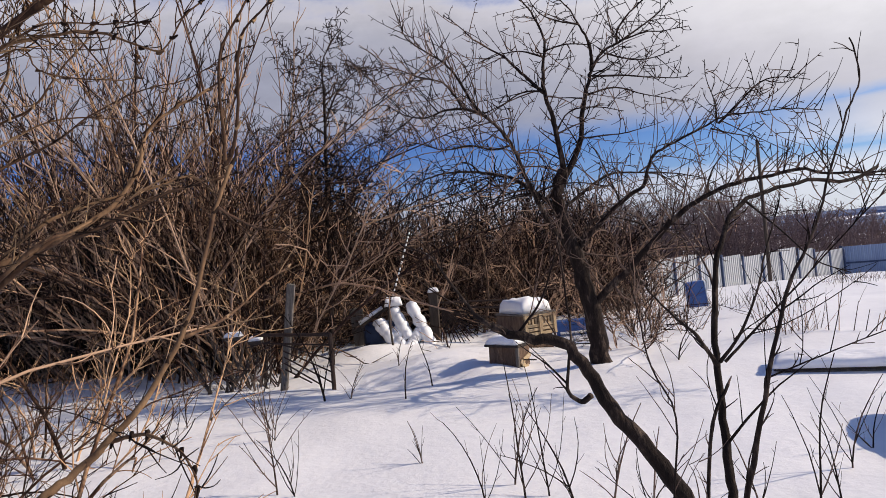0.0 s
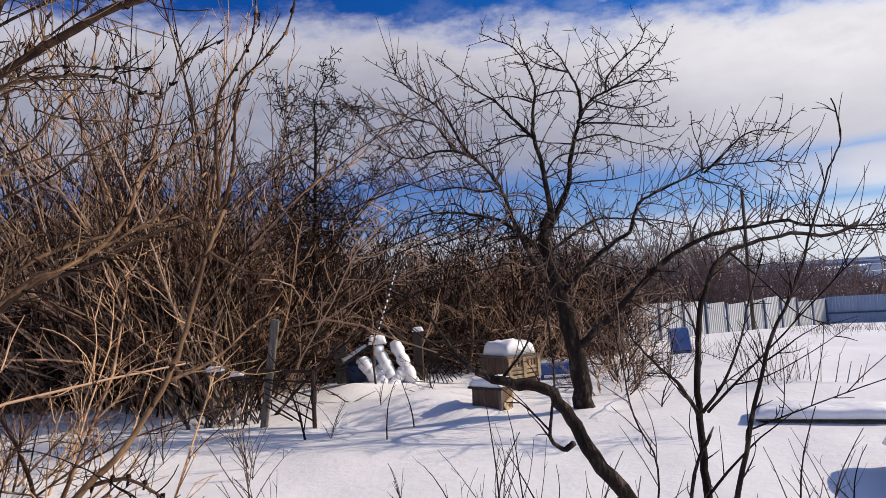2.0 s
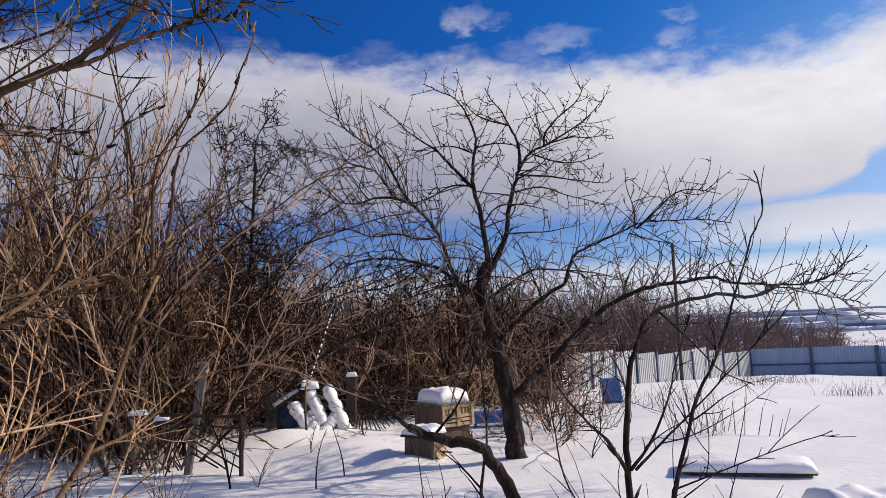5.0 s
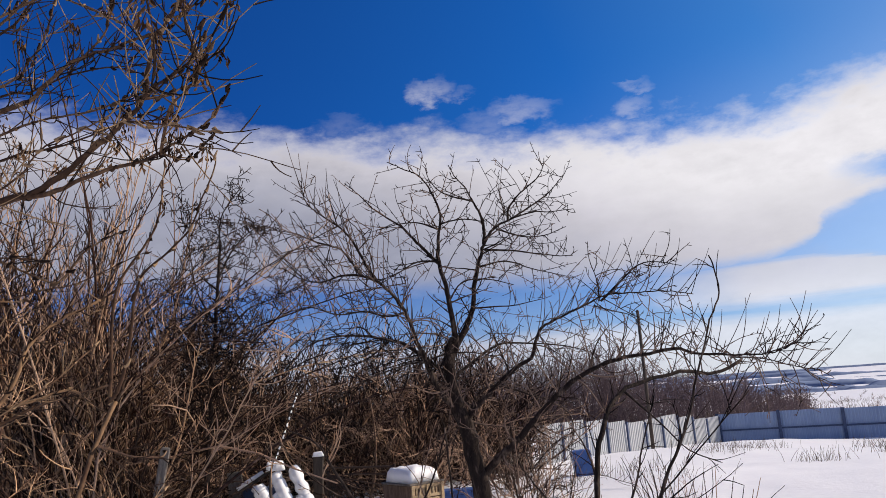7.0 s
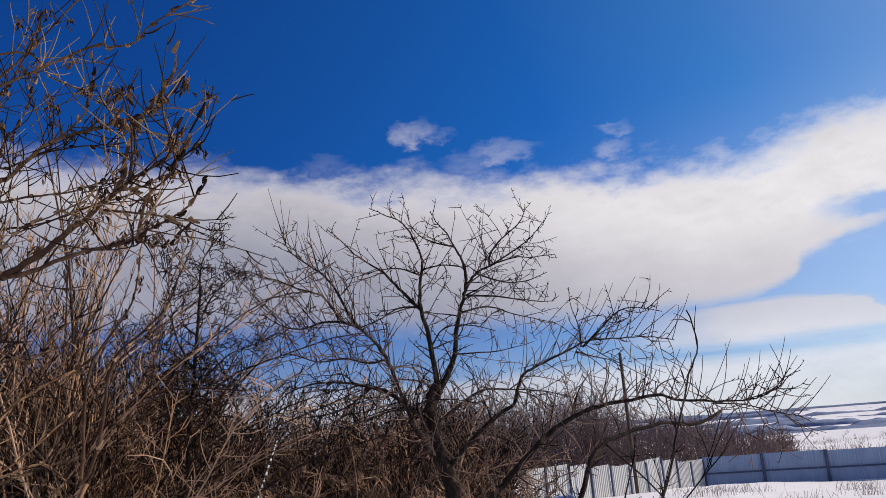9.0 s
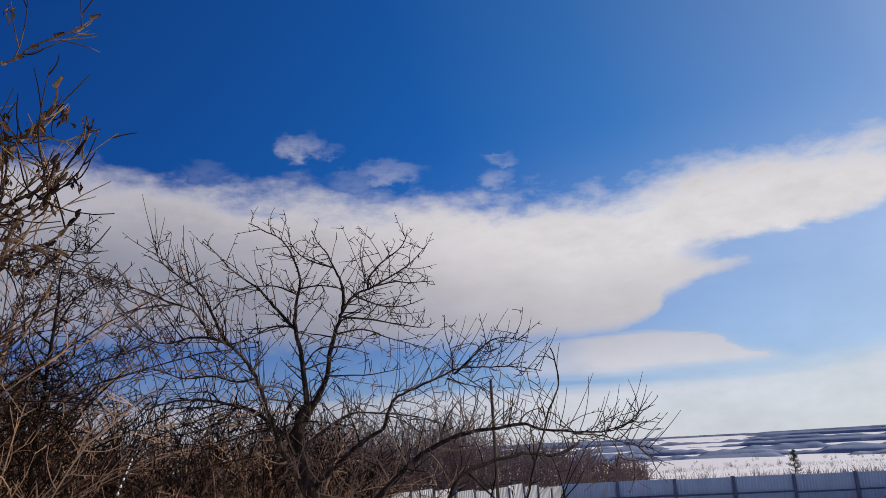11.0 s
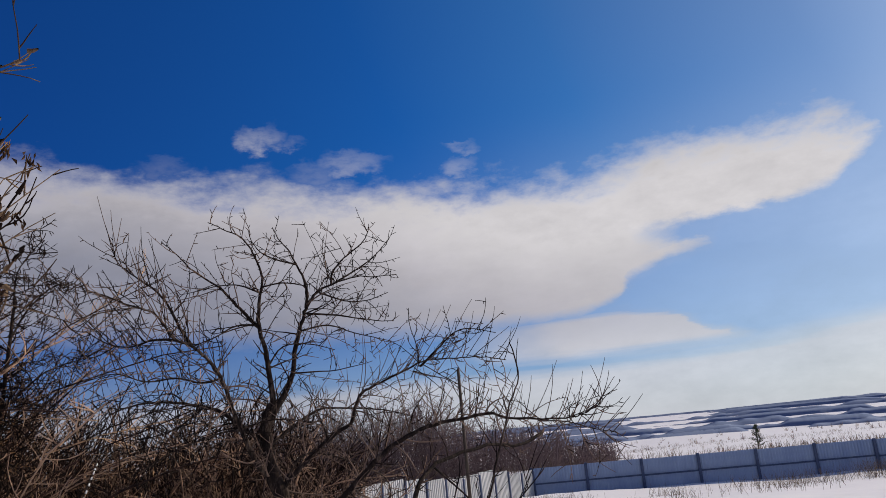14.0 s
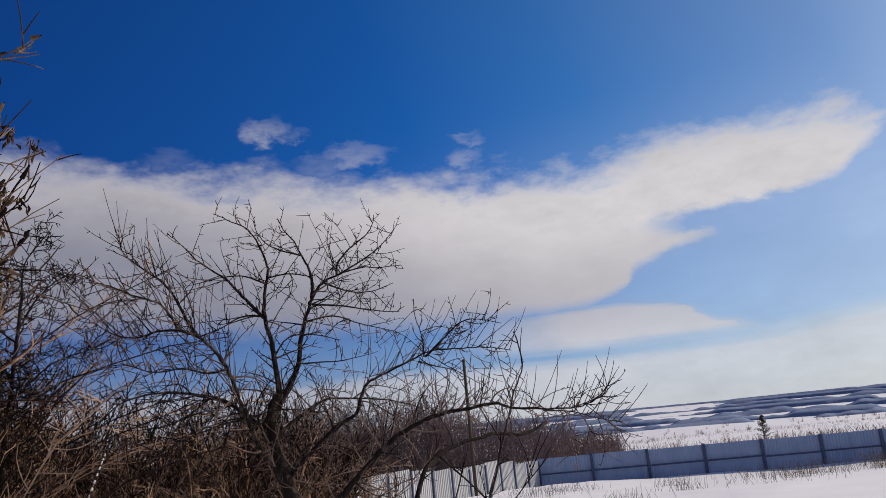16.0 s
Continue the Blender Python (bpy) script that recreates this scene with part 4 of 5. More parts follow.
vleaf.object("dead_leaf", DRY_LEAF, dark_tree, "withered brown vine leaves", kind="stuff")

# ---------------------------------------------------------------- thicket


def shrub(name, label, category, group, mat, seed, height, stems, spread, every, length, levels, rtip, lean=0.25, r=0.012, wiggle=0.12, tilt=(0, 0), up=0.2, lift=0.03, ends=2):
    """One shrub at the origin: each stem with its twigs is a part."""
    rng = random.Random(seed)
    ob = thing(name, label, category, group=group)
    for _ in range(stems):
        t = Tubes()
        a, q = rng.uniform(0, 6.28), rng.random() ** 0.5
        p = Vector((math.cos(a) * q * spread, math.sin(a) * q * spread, -0.12))
        d = Vector((math.cos(a) * lean * q + tilt[0], math.sin(a) * lean * q + tilt[1], 1)) + rand_dir(rng) * lean * 0.7
        ln = height * rng.uniform(0.5, 1.12)
        line = shoot(p, d, ln, 8, rng, wiggle, lift)
        rr = r * rng.uniform(0.55, 1.4)
        t.add(line, rr, rtip, 4)
        sprout(t, line, rr, rtip, rng, every, length, 0.5, levels, 0.2, 0.06, 0.15, up, rtip, 0.45, 4, ends=ends)
        t.object("stem", mat, ob)
    return ob


def plant(forms, spots, seed, turn=True):
    """Set grown forms out over the spots (x, y, scale), each turned its own way."""
    rng = random.Random(seed)
    used = set()
    for k, (x, y, s) in enumerate(spots):
        i = k % len(forms)
        at = pose(x, y, ground_z(x, y), 0, 0, rng.uniform(0, 360) if turn else rng.uniform(-25, 25))
        if i in used:
            ob = copy_thing(forms[i], at)
        else:
            ob = forms[i]
            used.add(i)
            ob.matrix_basis = at
        ob.scale = (s * rng.uniform(0.9, 1.1), s * rng.uniform(0.9, 1.1), s)


def scatter(n, seed, x0, x1, y0, y1, gap, smin, smax, keep=None):
    rng, out = random.Random(seed), []
    for _ in range(n * 60):
        x, y = rng.uniform(x0, x1), rng.uniform(y0, y1)
        if keep and not keep(x, y):
            continue
        if all((x - a) ** 2 + (y - b) ** 2 > gap * gap for a, b, _ in out):
            out.append((x, y, rng.uniform(smin, smax)))
        if len(out) >= n:
            break
    return out


# tall thicket along the garden's edge: front shrubs coloured sunlit, those behind coloured as shaded
edge = scatter(66, 3, -12.0, -2.2, 10.4, 19.0, 0.62, 0.78, 1.22, lambda x, y: y > 9.0 - 0.68 * x and y < 13.5 - 0.68 * x and x < -0.2 * y - 0.15)
tall = [shrub("tall_shrub", "tall leafless shrub with straight shoots in the thicket, coloured sunlit tan", "shrub", "tall thicket", (TWIG_TAN, TWIG_BROWN, TWIG_WARM, TWIG_TAN)[i % 4], 20 + i, 6.2, 14, 0.55, 0.40, 1.05, 1, 0.0074, 0.60, 0.020, 0.26, lift=0.02, ends=4) for i in range(4)]
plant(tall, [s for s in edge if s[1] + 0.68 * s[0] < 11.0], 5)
tall = [shrub("tall_shrub", "tall leafless shrub deep in the thicket, shade put into its dark brown", "shrub", "tall thicket", (TWIG_BROWN, TWIG_DARK)[i % 2], 30 + i, 5.2, 13, 0.55, 0.34, 1.0, 1, 0.0074, 0.52, 0.019, 0.26, lift=0.01, ends=4) for i in range(3)]
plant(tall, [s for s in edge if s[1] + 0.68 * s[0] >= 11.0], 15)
# slim upright shoots rising over the thicket
slim = [shrub("slim_shrub", "slim leafless brown shoots rising over the thicket", "shrub", "slim shoots", (TWIG_BROWN, TWIG_DARK, TWIG_TAN)[i], 70 + i, 5.4, 9, 0.5, 0.22, 0.62, 1, 0.0062, 0.28, 0.017, 0.10, up=0.45, lift=0.03) for i in range(3)]
plant(slim, scatter(14, 21, -9.5, -2.6, 10.8, 15.0, 0.55, 0.85, 1.2, lambda x, y: x < -0.27 * y and x > -0.72 * y and y > 9.2 - 0.68 * x), 25)
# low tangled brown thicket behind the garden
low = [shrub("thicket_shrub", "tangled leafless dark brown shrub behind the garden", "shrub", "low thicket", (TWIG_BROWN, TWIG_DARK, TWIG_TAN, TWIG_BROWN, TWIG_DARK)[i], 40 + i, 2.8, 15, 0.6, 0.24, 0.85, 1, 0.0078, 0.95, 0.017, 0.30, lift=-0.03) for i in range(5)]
plant(low, scatter(58, 8, -9.0, 3.2, 11.6, 18.0, 0.64, 0.85, 1.28, lambda x, y: not (x > -2.4 and y < 14.5) and not (x > 1.4 and y < 15.5) and y > 10.2 - 0.68 * x) + [(2.35, 10.4, 0.5), (2.75, 11.6, 0.6), (1.7, 13.9, 0.7), (3.2, 13.0, 0.6)], 6)
# the thicket goes on behind, too dense to part; dark stems paint shade
drng = random.Random(88)
for mat, count, label in ((TWIG_DARK, 800, "dense leafless thicket stretching away behind the garden, shade put into its colour"), (TWIG_BROWN, 1200, "leafless brown shoots standing in the deep thicket")):
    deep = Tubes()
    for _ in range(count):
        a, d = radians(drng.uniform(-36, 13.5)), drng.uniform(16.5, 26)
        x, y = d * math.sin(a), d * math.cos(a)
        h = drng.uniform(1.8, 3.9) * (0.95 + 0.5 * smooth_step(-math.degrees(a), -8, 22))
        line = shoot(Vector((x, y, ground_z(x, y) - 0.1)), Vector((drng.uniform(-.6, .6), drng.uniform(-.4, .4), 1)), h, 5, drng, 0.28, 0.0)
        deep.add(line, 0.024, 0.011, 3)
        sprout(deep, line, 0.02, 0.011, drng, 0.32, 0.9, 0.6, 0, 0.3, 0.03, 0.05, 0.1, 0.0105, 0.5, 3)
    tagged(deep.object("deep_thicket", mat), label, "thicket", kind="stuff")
# arching shoots of the maple's undergrowth close by
arch = [shrub("maple_sucker", "arching brown maple suckers leaning out over the snow", "shrub", "maple suckers", (TWIG_WARM, TWIG_TAN)[i % 2], 60 + i, 2.5, 8, 0.4, 0.18, 0.6, 1, 0.0036, 0.8, 0.014, 0.38, tilt=(0.15, 0.0), lift=-0.03, ends=5) for i in range(5)]
plant(arch, scatter(13, 12, -5.4, -1.5, 3.0, 8.8, 0.45, 0.7, 1.2, lambda x, y: x < -0.50 * y), 7, turn=False)

# woodland belt beyond the fence
brng = random.Random(77)
belt = Tubes()
for _ in range(1700):
    a, d = radians(brng.uniform(6, 33.5)), brng.uniform(52, 80)
    x, y = d * math.sin(a), d * math.cos(a)
    h = brng.uniform(2.2, 4.6) * (1.42 - 0.95 * smooth_step(math.degrees(a), 18, 34))
    line = shoot(Vector((x, y, ground_z(x, y) - 0.2)), Vector((brng.uniform(-.3, .3), brng.uniform(-.3, .3), 1)), h, 4, brng, 0.15, 0.02)
    belt.add(line, 0.03, 0.016, 3)
    sprout(belt, line, 0.03, 0.014, brng, 0.26, 1.0, 0.75, 0, 0.3, 0.03, 0.05, 0.05, 0.018, 0.5, 2)
tagged(belt.object("far_woods", WOODS), "belt of bare grey-brown bushes beyond the fence", "woods", kind="stuff")

crown = shrub("bare_tree", "tall bare tree rising over the far bushes", "tree", "far trees", WOODS, 90, 7.6, 5, 0.5, 0.45, 1.9, 1, 0.024, 0.35, 0.07, 0.12)
plant([crown], [(20.5, 57.0, 1.0), (15.5, 60.0, 0.8)], 31)

# woods in strips over the valley, air haze held in their colour
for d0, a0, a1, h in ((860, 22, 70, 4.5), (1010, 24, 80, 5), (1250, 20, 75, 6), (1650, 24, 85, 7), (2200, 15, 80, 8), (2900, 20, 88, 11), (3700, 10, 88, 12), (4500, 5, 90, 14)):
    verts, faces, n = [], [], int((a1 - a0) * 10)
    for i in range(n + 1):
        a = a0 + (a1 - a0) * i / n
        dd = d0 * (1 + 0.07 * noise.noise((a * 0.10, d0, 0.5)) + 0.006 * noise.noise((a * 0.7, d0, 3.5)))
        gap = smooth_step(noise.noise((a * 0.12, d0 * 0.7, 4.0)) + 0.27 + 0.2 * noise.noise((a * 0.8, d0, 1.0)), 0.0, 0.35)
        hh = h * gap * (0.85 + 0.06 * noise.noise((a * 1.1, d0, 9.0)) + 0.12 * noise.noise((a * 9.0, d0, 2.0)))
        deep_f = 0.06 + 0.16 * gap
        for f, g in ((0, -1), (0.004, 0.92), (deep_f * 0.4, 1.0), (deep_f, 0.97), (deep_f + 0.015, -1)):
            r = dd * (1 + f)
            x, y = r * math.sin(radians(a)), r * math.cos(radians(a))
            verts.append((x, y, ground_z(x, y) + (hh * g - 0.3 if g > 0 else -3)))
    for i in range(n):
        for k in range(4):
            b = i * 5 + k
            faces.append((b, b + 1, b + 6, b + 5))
    tagged(mesh_object("distant_woods", verts, faces, HAZY_WOODS), "strip of distant leafless woods across the snowy valley, tinted haze-blue", "woods", kind="stuff")



# ---------------------------------------------------------------- sheet fence along the field
def ribbed(length, height, pitch=0.11, depth=0.018):
    """A trapezoid-ribbed steel sheet in the xz plane, 1 mm of true thickness."""
    prof, x = [], 0.0
    while x < length:
        prof += [(x, 0), (x + pitch * 0.45, 0), (x + pitch * 0.55, depth), (x + pitch * 0.95, depth)]
        x += pitch
    prof = [(min(a, length), b) for a, b in prof]
    verts, faces, n = [], [], len(prof)
    for dy in (0, 0.002):
        for z in (0, height):
            verts += [(a, b + dy, z) for a, b in prof]
    for i in range(n - 1):
        faces += [(i, i + 1, n + i + 1, n + i), (2 * n + i, 3 * n + i, 3 * n + i + 1, 2 * n + i + 1)]
        faces += [(n + i, n + i + 1, 3 * n + i + 1, 3 * n + i), (i, 2 * n + i, 2 * n + i + 1, i + 1)]
    bm = bmesh.new()
    me = bpy.data.meshes.new("tmp")
    me.from_pydata(verts, [], faces)
    bm.from_mesh(me)
    bpy.data.meshes.remove(me)
    return bm


def sheet_fence(name, label, start, way, count, bay, tops, gaps=0.0, seed=1, rail=True, sheet=SHEET_SHADED, side=-1):
    """Bays of ribbed sheet between steel posts; way: unit direction on the ground; posts and rail stand on the garden side."""
    rng = random.Random(seed)
    fence = thing(name, label, "fence", (start[0], start[1], 0))
    fence.rotation_euler = (0, 0, math.atan2(way[1], way[0]))
    c, s = way
    for i in range(count):
        x = i * bay
        gx, gy = start[0] + c * (x + bay / 2), start[1] + s * (x + bay / 2)
        z0 = ground_z(gx, gy) - 0.25
        z1 = tops + ground_z(gx, gy) + rng.uniform(-0.03, 0.03)
        bm = ribbed(bay - 0.01 - gaps, z1 - z0)
        bm.transform(pose(x, rng.uniform(0, 0.01), z0, rng.uniform(-1, 1), 0, 0))
        part("panel", bm, sheet, fence)
        part("post", box(0.11 if side < 0 else 0.06, 0.06, z1 - z0 + 0.04, (x, 0.055 * side, (z0 + z1) / 2 + (0.02 if side < 0 else -0.07))), STEEL, fence)
        if rail:
            part("rail", box(bay, 0.03, 0.06, (x + bay / 2, -0.042, z0 + (z1 - z0) * 0.55)), STEEL, fence)
    return fence


sheet_fence("sheet_metal_fence", "ribbed sheet metal fence coloured in shade blue, with dark steel posts in snow", (14.3, 27.5), (0.867, -0.498), 26, 2.12, 1.08, seed=3)
sheet_fence("side_sheet_fence", "ribbed sheet metal fence coloured sunlit-pale, with gaps between its panels", (14.25, 27.35), (-0.76, -0.65), 10, 1.2, 1.02, gaps=0.06, seed=6, rail=False, sheet=SHEET_SUNLIT, side=1)

# low picket fence, half buried
pickets = thing("picket_fence", "low pale picket fence half buried in snow", "fence", (2.9, 15.6, 0))
prng = random.Random(17)
for i in range(13):
    x, y = 0.11 * i, 0.085 * i
    z = ground_z(2.9 + x, 15.6 + y)
    part("picket", box(0.05, 0.02, 0.62, (x, y, z + 0.16 + prng.uniform(-0.03, 0.03)), Matrix.Rotation(radians(38), 3, "Z") @ Matrix.Rotation(radians(prng.uniform(-4, 4)), 3, "Y")), WOOD_GREY, pickets)
for dz in (0.05, 0.32):
    part("rail", rod((0, 0.02, ground_z(2.9, 15.6) + dz), (1.38, 1.07, ground_z(4.28, 16.67) + dz), 0.018), WOOD_GREY, pickets)

# utility pole
pole = thing("utility_pole", "dark weathered wooden pole behind the trees", "pole", (9.0, 21.3, ground_z(9.0, 21.3)))
part("shaft", rod((0, 0, -0.2), (0.03, 0, 4.0), 0.055, 10, 0.8), WOOD_DARK, pole, smooth=True)
part("cap", rod((0.03, 0, 3.98), (0.03, 0, 4.06), 0.05, 10, 0.5), IRON, pole)

# ---------------------------------------------------------------- old gate and timber by the thicket
post = thing("leaning_post", "grey weathered wooden post leaning in the snow", "post", (-2.26, 10.0, 0))
bm = box(0.10, 0.10, 1.5, (0.12, 0, 0.63), Matrix.Rotation(radians(10), 3, "Y"), 0.015, jitter=0.012, rng=random.Random(2))
part("timber", bm, WOOD_GREY, post)

gate = thing("old_iron_gate", "rusty iron gate frame with fanned rods stuck in snow", "gate", (-1.57, 9.8, 0))
part("leg", rod((0.0, 0, -0.15), (0.02, 0, 0.69), 0.028, 8), IRON, gate)
part("top_rail", rod((-1.0, 0.2, 0.75), (0.03, 0, 0.68), 0.024, 8), IRON, gate)
part("middle_rail", rod((-0.9, 0.18, 0.64), (0.01, 0, 0.545), 0.013, 6), IRON, gate)
for z0, z1 in ((0.60, 0.36), (0.52, 0.20), (0.44, 0.06), (0.36, -0.06), (0.28, -0.08)):
    far = 1.0 if z1 >= 0.05 else (0.55 if z1 < -0.07 else 0.75)
    a, b = Vector((-0.62, 0.12, z0)), Vector((0.0, 0, z1))
    part("rod", rod(a, a.lerp(b, far), 0.011, 6), IRON, gate)
for k in range(6):
    part("rod", rod((-0.75, 0.16, 0.66 - 0.05 * k), (-1.1 + 0.03 * k, 0.2, 0.60 - 0.12 * k), 0.010, 6), IRON, gate)

bed = thing("brush_heap", "dark brush and boards heaped beside the old gate", "brush", (-2.75, 10.4, 0))
hrng = random.Random(23)
for k in range(34):
    a = Vector((hrng.uniform(-0.6, 0.35), hrng.uniform(-0.2, 0.3), -0.05))
    b = a + Vector((hrng.uniform(-0.5, 0.5), hrng.uniform(-0.2, 0.2), hrng.uniform(0.4, 1.0)))
    part("stick", rod(a, b, hrng.uniform(0.008, 0.02), 5, 0.5), WOOD_DARK, bed)
for k, (x, z, w) in enumerate(((-0.2, 0.70, 0.24), (0.1, 0.62, 0.18))):
    part("board", box(w, 0.16, 0.05, (x, 0, z), Matrix.Rotation(radians(6 - 9 * k), 3, "Y")), WOOD_DARK, bed)
    bm = snow_heap(w, 0.17, 0.06, 3 + k, res=8)
    bm.transform(pose(x, 0, z + 0.025))
    part("snow_strip", bm, SNOW_CAP, bed, "strip of snow", smooth=True)


def snowy_log(a, b, r, seed):
    """A log that leans on the heap, with a thick roll of snow along its upper side."""
    a, b = Vector(a), Vector(b)
    log = thing("snowy_log", "short log leaning in a heap under thick snow", "log", tuple(b), group="log heap")
    t, rng = Tubes(), random.Random(seed)
    line = [a.lerp(b, k / 6) - b + rand_dir(rng) * r * 0.1 for k in range(7)]
    t.add(line, r, r * 1.08, 10, cap=True)
    t.object("log", WOOD_DARK, log)
    d = (b - a).normalized()
    up = (Vector((0, -0.55, 1)) - d * Vector((0, -0.55, 1)).dot(d)).normalized()
    s, n = Tubes(), 22
    roll = [(a - b).lerp(Vector(), k / n) + up * r * 0.62 + rand_dir(rng) * r * 0.09 for k in range(n + 1)]
    fat = [r * (1.26 + 0.34 * noise.noise((k * 0.36, seed, 0))) * (0.55 if k in (0, n) else 1) for k in range(n + 1)]
    s.add(roll, r, r, 12, cap=True, swell=fat)
    roll_ob = s.object("snow_roll", SNOW_CAP, log, "roll of clinging snow")
    return roll_ob


for k, (a, b, r) in enumerate((((-1.25, 12.95, 0.51), (-0.90, 12.75, -0.02), 0.085), ((-0.97, 13.0, 0.68), (-0.72, 12.78, 0.14), 0.08), ((-0.93, 12.9, 0.37), (-0.82, 12.68, -0.02), 0.07),
                               ((-0.68, 13.0, 0.76), (-0.36, 12.75, 0.02), 0.08), ((-0.50, 12.85, 0.28), (-0.74, 12.68, -0.02), 0.075))):
    snowy_log(a, b, r, 70 + k)
lean = thing("lean_to_pole", "dark pole sloping up over the snowy logs", "pole", (-1.5, 13.05, 0.45))
part("pole", rod((-0.2, 0, -0.10), (0.62, 0, 0.36), 0.032, 7, 0.8), WOOD_DARK, lean)
part("snow_strip", rod((-0.05, -0.01, 0.05), (0.36, -0.01, 0.28), 0.04, 8, 0.7), SNOW_CAP, lean, "strip of snow", smooth=True)
top = thing("heap_snow", "rounded cap of snow on top of the log heap", "snow", (-0.94, 13.0, 0.74))
part("heap", snow_heap(0.30, 0.26, 0.14, 31, res=12), SNOW_CAP, top, smooth=True)
bar = thing("dark_barrel", "dark barrel lying under the snowy logs", "barrel", (-1.15, 13.25, 0.02))
bm = bmesh.new()
bmesh.ops.create_cone(bm, cap_ends=True, segments=20, radius1=0.26, radius2=0.26, depth=0.7)
bmesh.ops.bevel(bm, geom=[e for e in bm.edges if len(e.link_faces) == 2 and e.calc_face_angle() > 1], offset=0.02, segments=2, affect="EDGES")
bm.transform(pose(0, 0, 0.2, 0, 90, 12))
part("shell", bm, STEEL, bar, smooth=True)
board = thing("grey_board", "grey weathered board standing upright in the snow", "board", (-1.63, 13.6, 0))
part("plank", box(0.24, 0.035, 0.85, (0, 0, 0.30), Matrix.Rotation(radians(-4), 3, "Y"), 0.006), WOOD_GREY, board)
stump = thing("dark_post", "thick dark post capped with snow beside the log heap", "post", (-0.27, 13.1, 0))
part("timber", box(0.17, 0.16, 1.05, (0, 0, 0.38), Matrix.Rotation(radians(2), 3, "Y"), 0.02), WOOD_DARK, stump)
bm = snow_heap(0.2, 0.18, 0.07, 8, res=8)
bm.transform(pose(0.02, 0, 0.895))
part("snow_cap", bm, SNOW_CAP, stump, "small cap of snow", smooth=True)
fan = thing("fanned_iron_gate", "rusty iron gate panel with rods fanning out of one corner", "gate", (-0.13, 12.85, 0.0))
frng = random.Random(37)
for k in range(15):
    a = Vector((0.02 + frng.uniform(-0.03, 0.03), 0, 0.68 - 0.006 * k))
    b = Vector((-0.10 + 0.072 * k, -0.04 - 0.01 * k, -0.06 + 0.0022 * k * k))
    part("rod", rod(a, b + rand_dir(frng) * 0.015, 0.010, 6), IRON, fan)
part("top_rail", rod((-0.05, 0, 0.72), (1.10, -0.1, 0.66), 0.018, 7), IRON, fan)
part("middle_rail", rod((0.30, -0.03, 0.60), (1.08, -0.1, 0.55), 0.012, 6), IRON, fan)
part("leg", rod((1.06, -0.1, -0.1), (1.09, -0.1, 0.70), 0.022, 8), IRON, fan)

# leaning dead stem flecked with snow
dead = thing("dead_stem", "thin dead stem leaning in the thicket, flecked with snow", "stem", (-0.98, 12.4, 0.0))
stem = spline([(0.02, 0, -0.1), (0.0, 0, 0.68), (0.11, 0, 1.02), (0.23, 0, 1.34), (0.37, 0, 1.72), (0.46, 0, 1.96)], 4)
t = Tubes()
t.add(stem, 0.020, 0.008, 6, cap=True)
t.object("stem", WOOD_DARK, dead)
srng = random.Random(12)
for k in range(6, 20):
    a, b = stem[k], stem[k].lerp(stem[k + 1 if k < 20 else k], srng.uniform(0.4, 0.85))
    part("snow_fleck", rod(a + Vector((0.012, -0.014, 0)), b + Vector((0.012, -0.014, 0)), srng.uniform(0.012, 0.02), 6, 0.6), SNOW_CAP, dead, smooth=True)

# ---------------------------------------------------------------- hives and boxes by the apple tree
hive = thing("wooden_hive", "old wooden hive box on a narrow stand in the snow", "hive", (0.70, 9.85, 0.0))
hive.rotation_euler = (0, 0, radians(-32))
part("body", box(0.40, 0.34, 0.34, (0, 0, 0.13), Matrix.Rotation(radians(3), 3, "Y"), 0.008, jitter=0.008, rng=random.Random(4)), WOOD_BROWN, hive)
part("corner_post", box(0.04, 0.04, 0.36, (0.20, -0.17, 0.13), Matrix.Rotation(radians(3), 3, "Y"), 0.004), WOOD_GREY, hive)
part("lid", box(0.48, 0.42, 0.03, (0, 0, 0.318), Matrix.Rotation(radians(3), 3, "Y")), WOOD_DARK, hive)
for x, y, z, w, tilt in ((0.225, -0.06, 0.06, 0.20, -38), (0.222, 0.04, 0.14, 0.22, 12), (0.228, -0.02, 0.00, 0.16, 24)):
    part("broken_board", box(0.022, w, 0.06, (x, y, z), Matrix.Rotation(radians(tilt), 3, "X"), 0.004), WOOD_PALE, hive)
part("stick", rod((0.2, -0.05, 0.12), (0.42, -0.1, 0.13), 0.010, 6), WOOD_DARK, hive)
cap = thing("hive_snow", "rounded heap of snow on the wooden hive lid", "snow", (0.69, 9.86, 0.325))
cap.rotation_euler = (0, 0, radians(-32))
part("heap", snow_heap(0.45, 0.40, 0.11, 5), SNOW_CAP, cap, smooth=True)

crate = thing("slatted_crate", "pale slatted wooden crate on a grey box", "crate", (1.07, 11.05, 0.0))
crate.rotation_euler = (0, 0, radians(30))
part("base", box(0.50, 0.60, 0.32, (0, 0.02, 0.10), None, 0.01), WOOD_BROWN, crate)
part("box", box(0.54, 0.66, 0.30, (0, 0.02, 0.415), None, 0.01), WOOD_BROWN, crate)
for k in range(9):
    part("slat", box(0.036, 0.016, 0.14, (-0.225 + 0.056 * k, -0.322, 0.475 + 0.008 * ((k * 7) % 3 - 1)), None, 0.003), WOOD_PALE, crate)
for z in (0.30, 0.36, 0.415, 0.545):
    part("slat", box(0.54, 0.018, 0.042, (0, -0.334, z), None, 0.003), WOOD_PALE, crate)
for x in (-0.25, 0.0, 0.25):
    part("batten", box(0.05, 0.02, 0.29, (x, -0.352, 0.42), None, 0.003), WOOD_PALE, crate)
